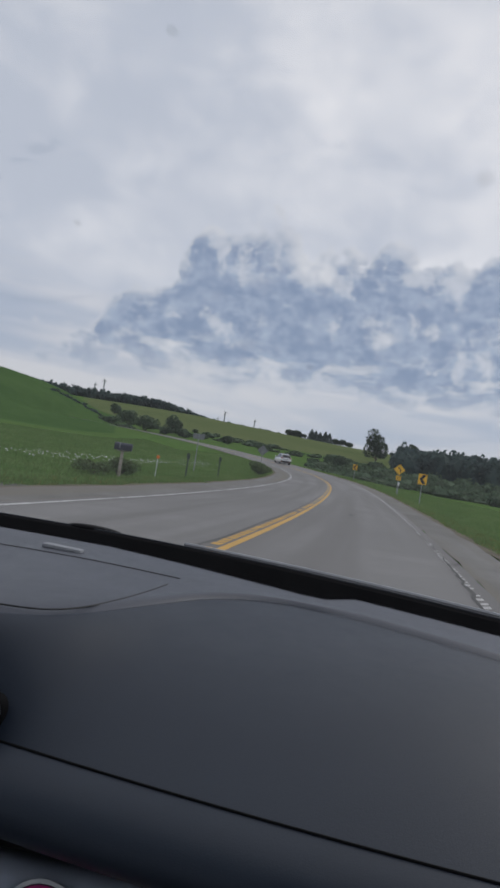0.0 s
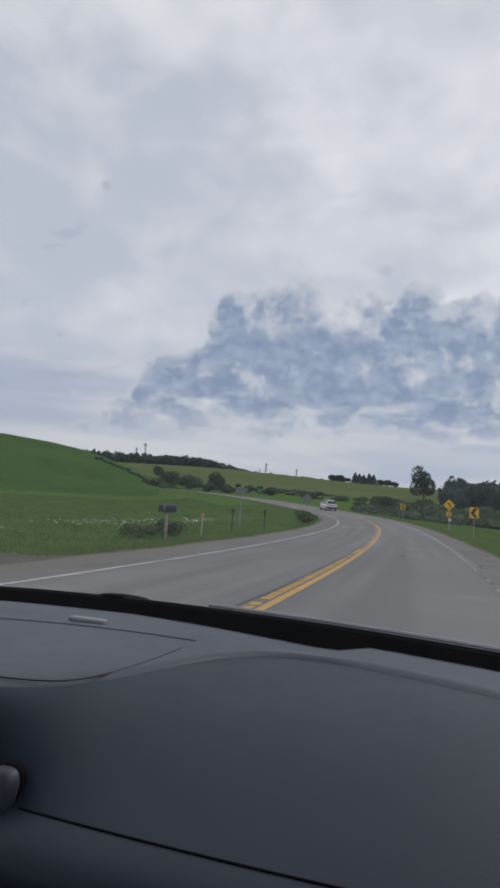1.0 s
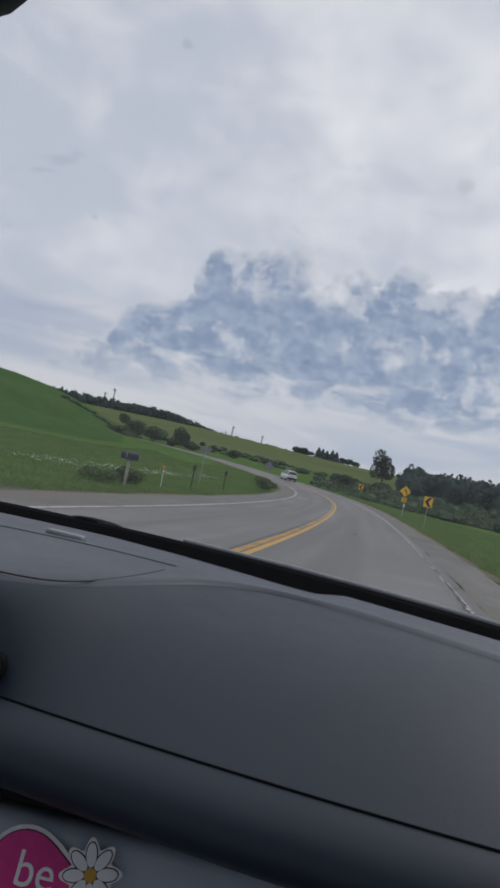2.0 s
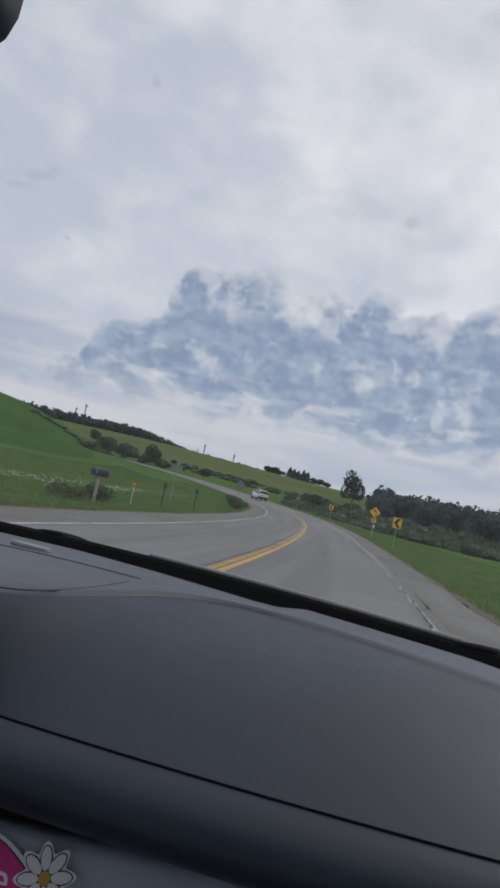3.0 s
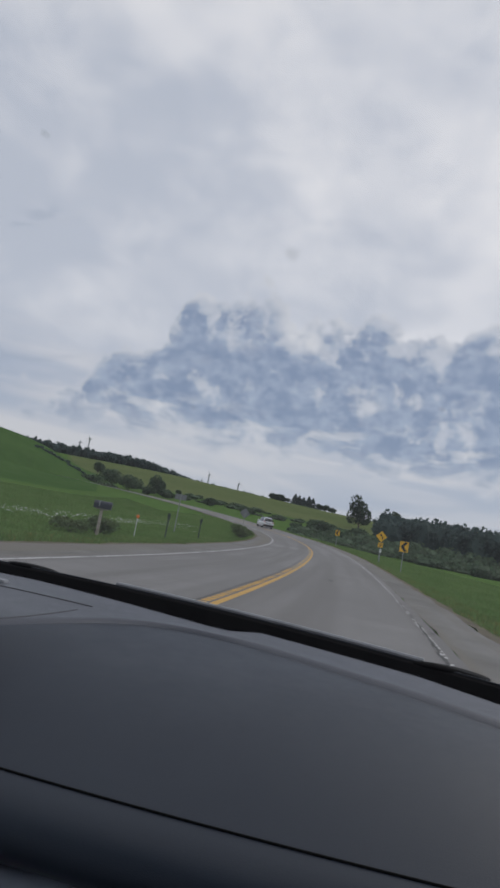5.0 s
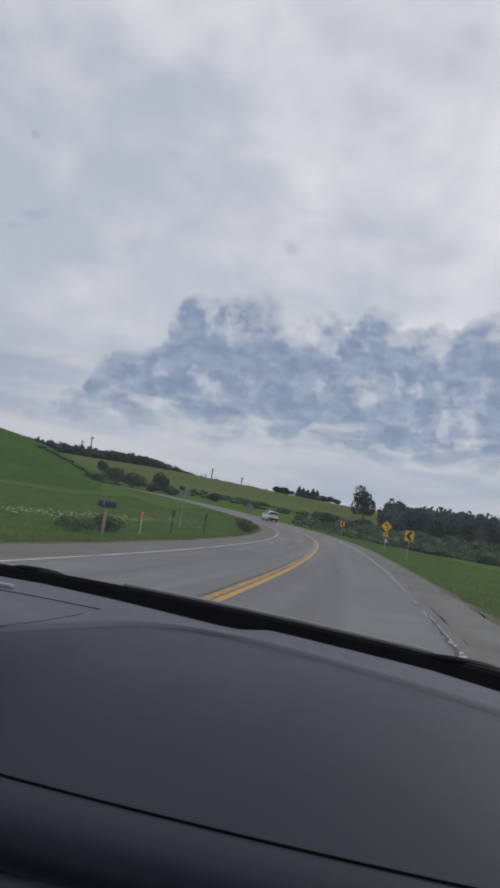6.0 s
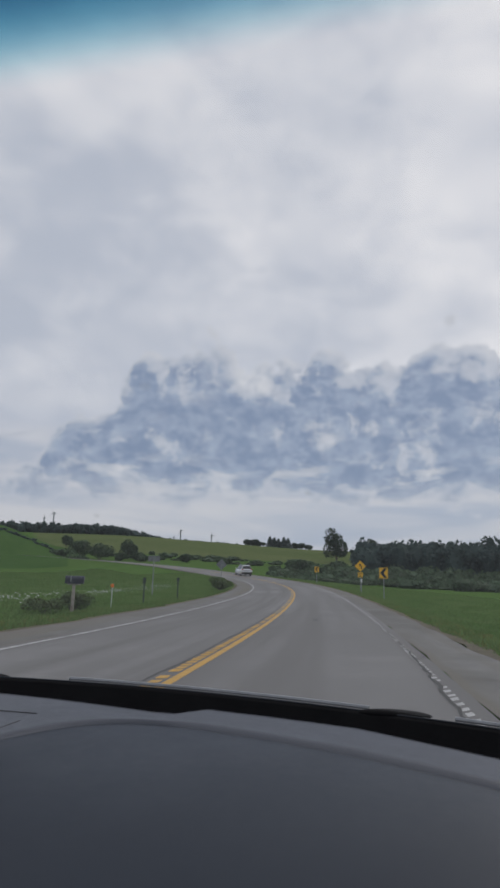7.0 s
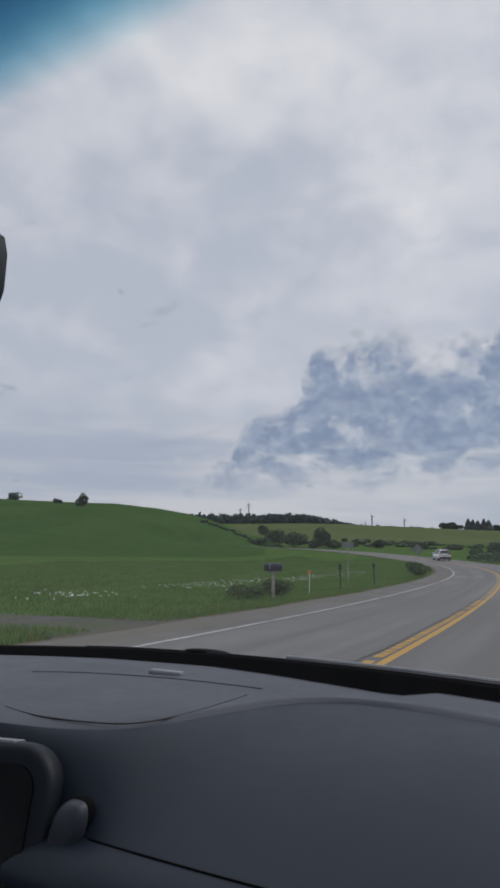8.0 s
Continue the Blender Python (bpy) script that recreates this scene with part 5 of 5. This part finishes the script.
    part("bonnet", bm, M_BODY, car, "sloping painted bonnet")
    part("front_bumper", box(bmesh.new(), (1.66, 0.28, 0.46), (CAR_X, 2.06, 0.46), 0.09), M_BODY, car)
    part("floor_pan", box(bmesh.new(), (1.72, 4.0, 0.08), (CAR_X, -0.2, 0.24), 0.02), M_BLACK_TRIM, car)
    part("bulkhead", box(bmesh.new(), (1.70, 0.04, 0.62), (CAR_X, 1.02, 0.60), 0.01), M_BLACK_TRIM, car)
    part("tailgate", box(bmesh.new(), (1.66, 0.10, 0.70), (CAR_X, -2.16, 0.63), 0.05), M_BODY, car)
    for sx in (-1, 1):
        seat = part("seat", box(bmesh.new(), (0.50, 0.52, 0.18), (CAR_X + sx * 0.40, -0.42, 0.52), 0.06), M_FABRIC, car, "grey cloth front seat")
        part("seat_back", box(bmesh.new(), (0.48, 0.16, 0.62), (CAR_X + sx * 0.40, -0.80, 0.86), 0.07, Matrix.Rotation(radians(14), 4, "X")), M_FABRIC, seat)
        part("headrest", box(bmesh.new(), (0.26, 0.10, 0.18), (CAR_X + sx * 0.40, -0.92, 1.30), 0.05), M_FABRIC, seat)
    part("rear_seat", box(bmesh.new(), (1.3, 0.5, 0.2), (CAR_X, -1.45, 0.52), 0.06), M_FABRIC, car)
    part("rear_seat_back", box(bmesh.new(), (1.3, 0.18, 0.62), (CAR_X, -1.85, 0.86), 0.07, Matrix.Rotation(radians(16), 4, "X")), M_FABRIC, car)
    # wipers resting along the glass; the pale grey paints the sky's sheen on them
    for a, b in ((-0.41, 0.12), (0.24, 0.48)):
        pts = [(x, edge_y(x) + 0.026, edge_z(x) + 0.0012) for x in np.linspace(a, b, 14)]
        arm = part("wiper", tube(bmesh.new(), pts, 0.0032, 6), M_WIPER, car, "wiper lying along the glass, sky sheen put into its grey")
    for x in (-0.585, 0.155):
        bm = bmesh.new()
        bmesh.ops.create_uvsphere(bm, u_segments=16, v_segments=8, radius=1.0, matrix=Matrix.Translation((x, edge_y(x) + 0.012, edge_z(x) - 0.001)) @ Matrix.Diagonal((0.055, 0.014, 0.007, 1)))
        part("wiper_pivot", bm, M_RUBBER, car, "black wiper pivot cover", True)
    # inside mirror and its mount
    bm = bmesh.new()
    box(bm, (0.25, 0.045, 0.070), (0, 0, 0), 0.021)
    bm.transform(Matrix.Translation((-0.404, 0.272, 1.410)) @ Matrix.Rotation(radians(-14), 4, "Z"))
    mir = part("rear_view_mirror", bm, M_BEZEL, car, "dark rear-view mirror on the windscreen", True)
    bm = slab(bmesh.new(), bent_plate(0.225, 0.05), 0.002, Matrix.Translation((0, -0.0185, 0)))
    bm.transform(Matrix.Translation((-0.404, 0.272, 1.410)) @ Matrix.Rotation(radians(-14), 4, "Z"))
    part("mirror_glass", bm, M_SILVER, mir, "mirror glass")
    part("mirror_stalk", rod(bmesh.new(), (-0.43, 0.27, 1.40), (-0.45, 0.22, 1.475), 0.012), M_BEZEL, mir)
    part("mirror_mount", box(bmesh.new(), (0.08, 0.10, 0.04), (-0.46, 0.19, 1.475), 0.015, Matrix.Rotation(radians(-30), 4, "X")), M_BEZEL, mir)


build_shell()


def build_sticker():
    """Die-cut vinyl sticker on the glovebox door, lettering and a daisy."""
    origin = Vector((-0.218, 0.425, 0.884))
    right = Vector((1, 0.12, 0.05)).normalized()
    down = Vector((0, -0.072, -0.20))
    down = (down - right * down.dot(right)).normalized()
    out = right.cross(down).normalized()
    if out.y > 0:
        out = -out
    m = Matrix.Translation(origin) @ Matrix((right, -out, -down)).transposed().to_4x4()
    m = Matrix.Translation(out * 0.007) @ m
    ob = thing("sticker", m, "pink and white die-cut vinyl sticker with a daisy on the glovebox", "sticker")
    def disc(cx, cz, rx, rz, turn=0.0, n=28):
        c, s = math.cos(turn), math.sin(turn)
        return [(cx + rx * math.cos(a) * c - rz * math.sin(a) * s, cz + rx * math.cos(a) * s + rz * math.sin(a) * c) for a in (2 * math.pi * k / n for k in range(n))]
    def blob(scale):
        pts = []
        for k in range(48):
            a = 2 * math.pi * k / 48
            r = 0.040 * (1 + 0.10 * math.cos(3 * a + 0.5) + 0.05 * math.cos(2 * a)) + scale
            pts.append((-0.040 + r * math.cos(a) * 1.02, -0.024 + r * math.sin(a)))
        return pts
    def layer(name, outlines, depth, y, mat, parent=ob, label=""):
        bm = bmesh.new()
        for o in outlines:
            slab(bm, o, depth, Matrix.Translation((0, y, 0)))
        return part(name, bm, mat, parent, label)
    backing = layer("backing", [blob(0.0035)], 0.0006, -0.0006, M_STICKER_WHITE)
    scallop = [(r * math.cos(a), r * math.sin(a)) for r, a in ((0.0185 + 0.0034 * math.cos(8 * (a - 0.2)), a) for a in (2 * math.pi * k / 96 for k in range(96)))]
    layer("flower_backing", [scallop], 0.0006, -0.0018, M_STICKER_WHITE, backing)
    layer("outline", [blob(0.0008)], 0.0004, -0.0012, M_STICKER_DARK, backing)
    layer("pink_field", [blob(0.0)], 0.0004, -0.0016, M_PINK, backing, "pink printed field")
    petals, edges = [], []
    for k in range(8):
        a = 2 * math.pi * k / 8 + 0.2
        petals.append(disc(0.0115 * math.cos(a), 0.0115 * math.sin(a), 0.0072, 0.0036, a))
        edges.append(disc(0.0115 * math.cos(a), 0.0115 * math.sin(a), 0.0080, 0.0044, a))
    layer("petal_outline", edges, 0.0003, -0.0022, M_STICKER_DARK, backing)
    for o in petals:
        layer("petal", [o], 0.0003, -0.0026, M_STICKER_WHITE, backing)
    layer("flower_centre", [disc(0, 0, 0.0042, 0.0042)], 0.0004, -0.0031, M_STICKER_GOLD, backing)
    text_mesh("lettering", "be", 0.030, M_STICKER_WHITE, Matrix.Translation((-0.038, -0.0022, -0.006)) @ UPRIGHT, backing, 0.0002)
    text_mesh("lettering", "U", 0.026, M_STICKER_GOLD, Matrix.Translation((-0.014, -0.0022, -0.036)) @ UPRIGHT, backing, 0.0002)
    for x in (-0.058, -0.036):
        layer("letter_bar", [[(x - 0.007, -0.043), (x + 0.007, -0.043), (x + 0.007, -0.026), (x - 0.007, -0.026)]], 0.0003, -0.0022, M_STICKER_GOLD, backing)


build_sticker()
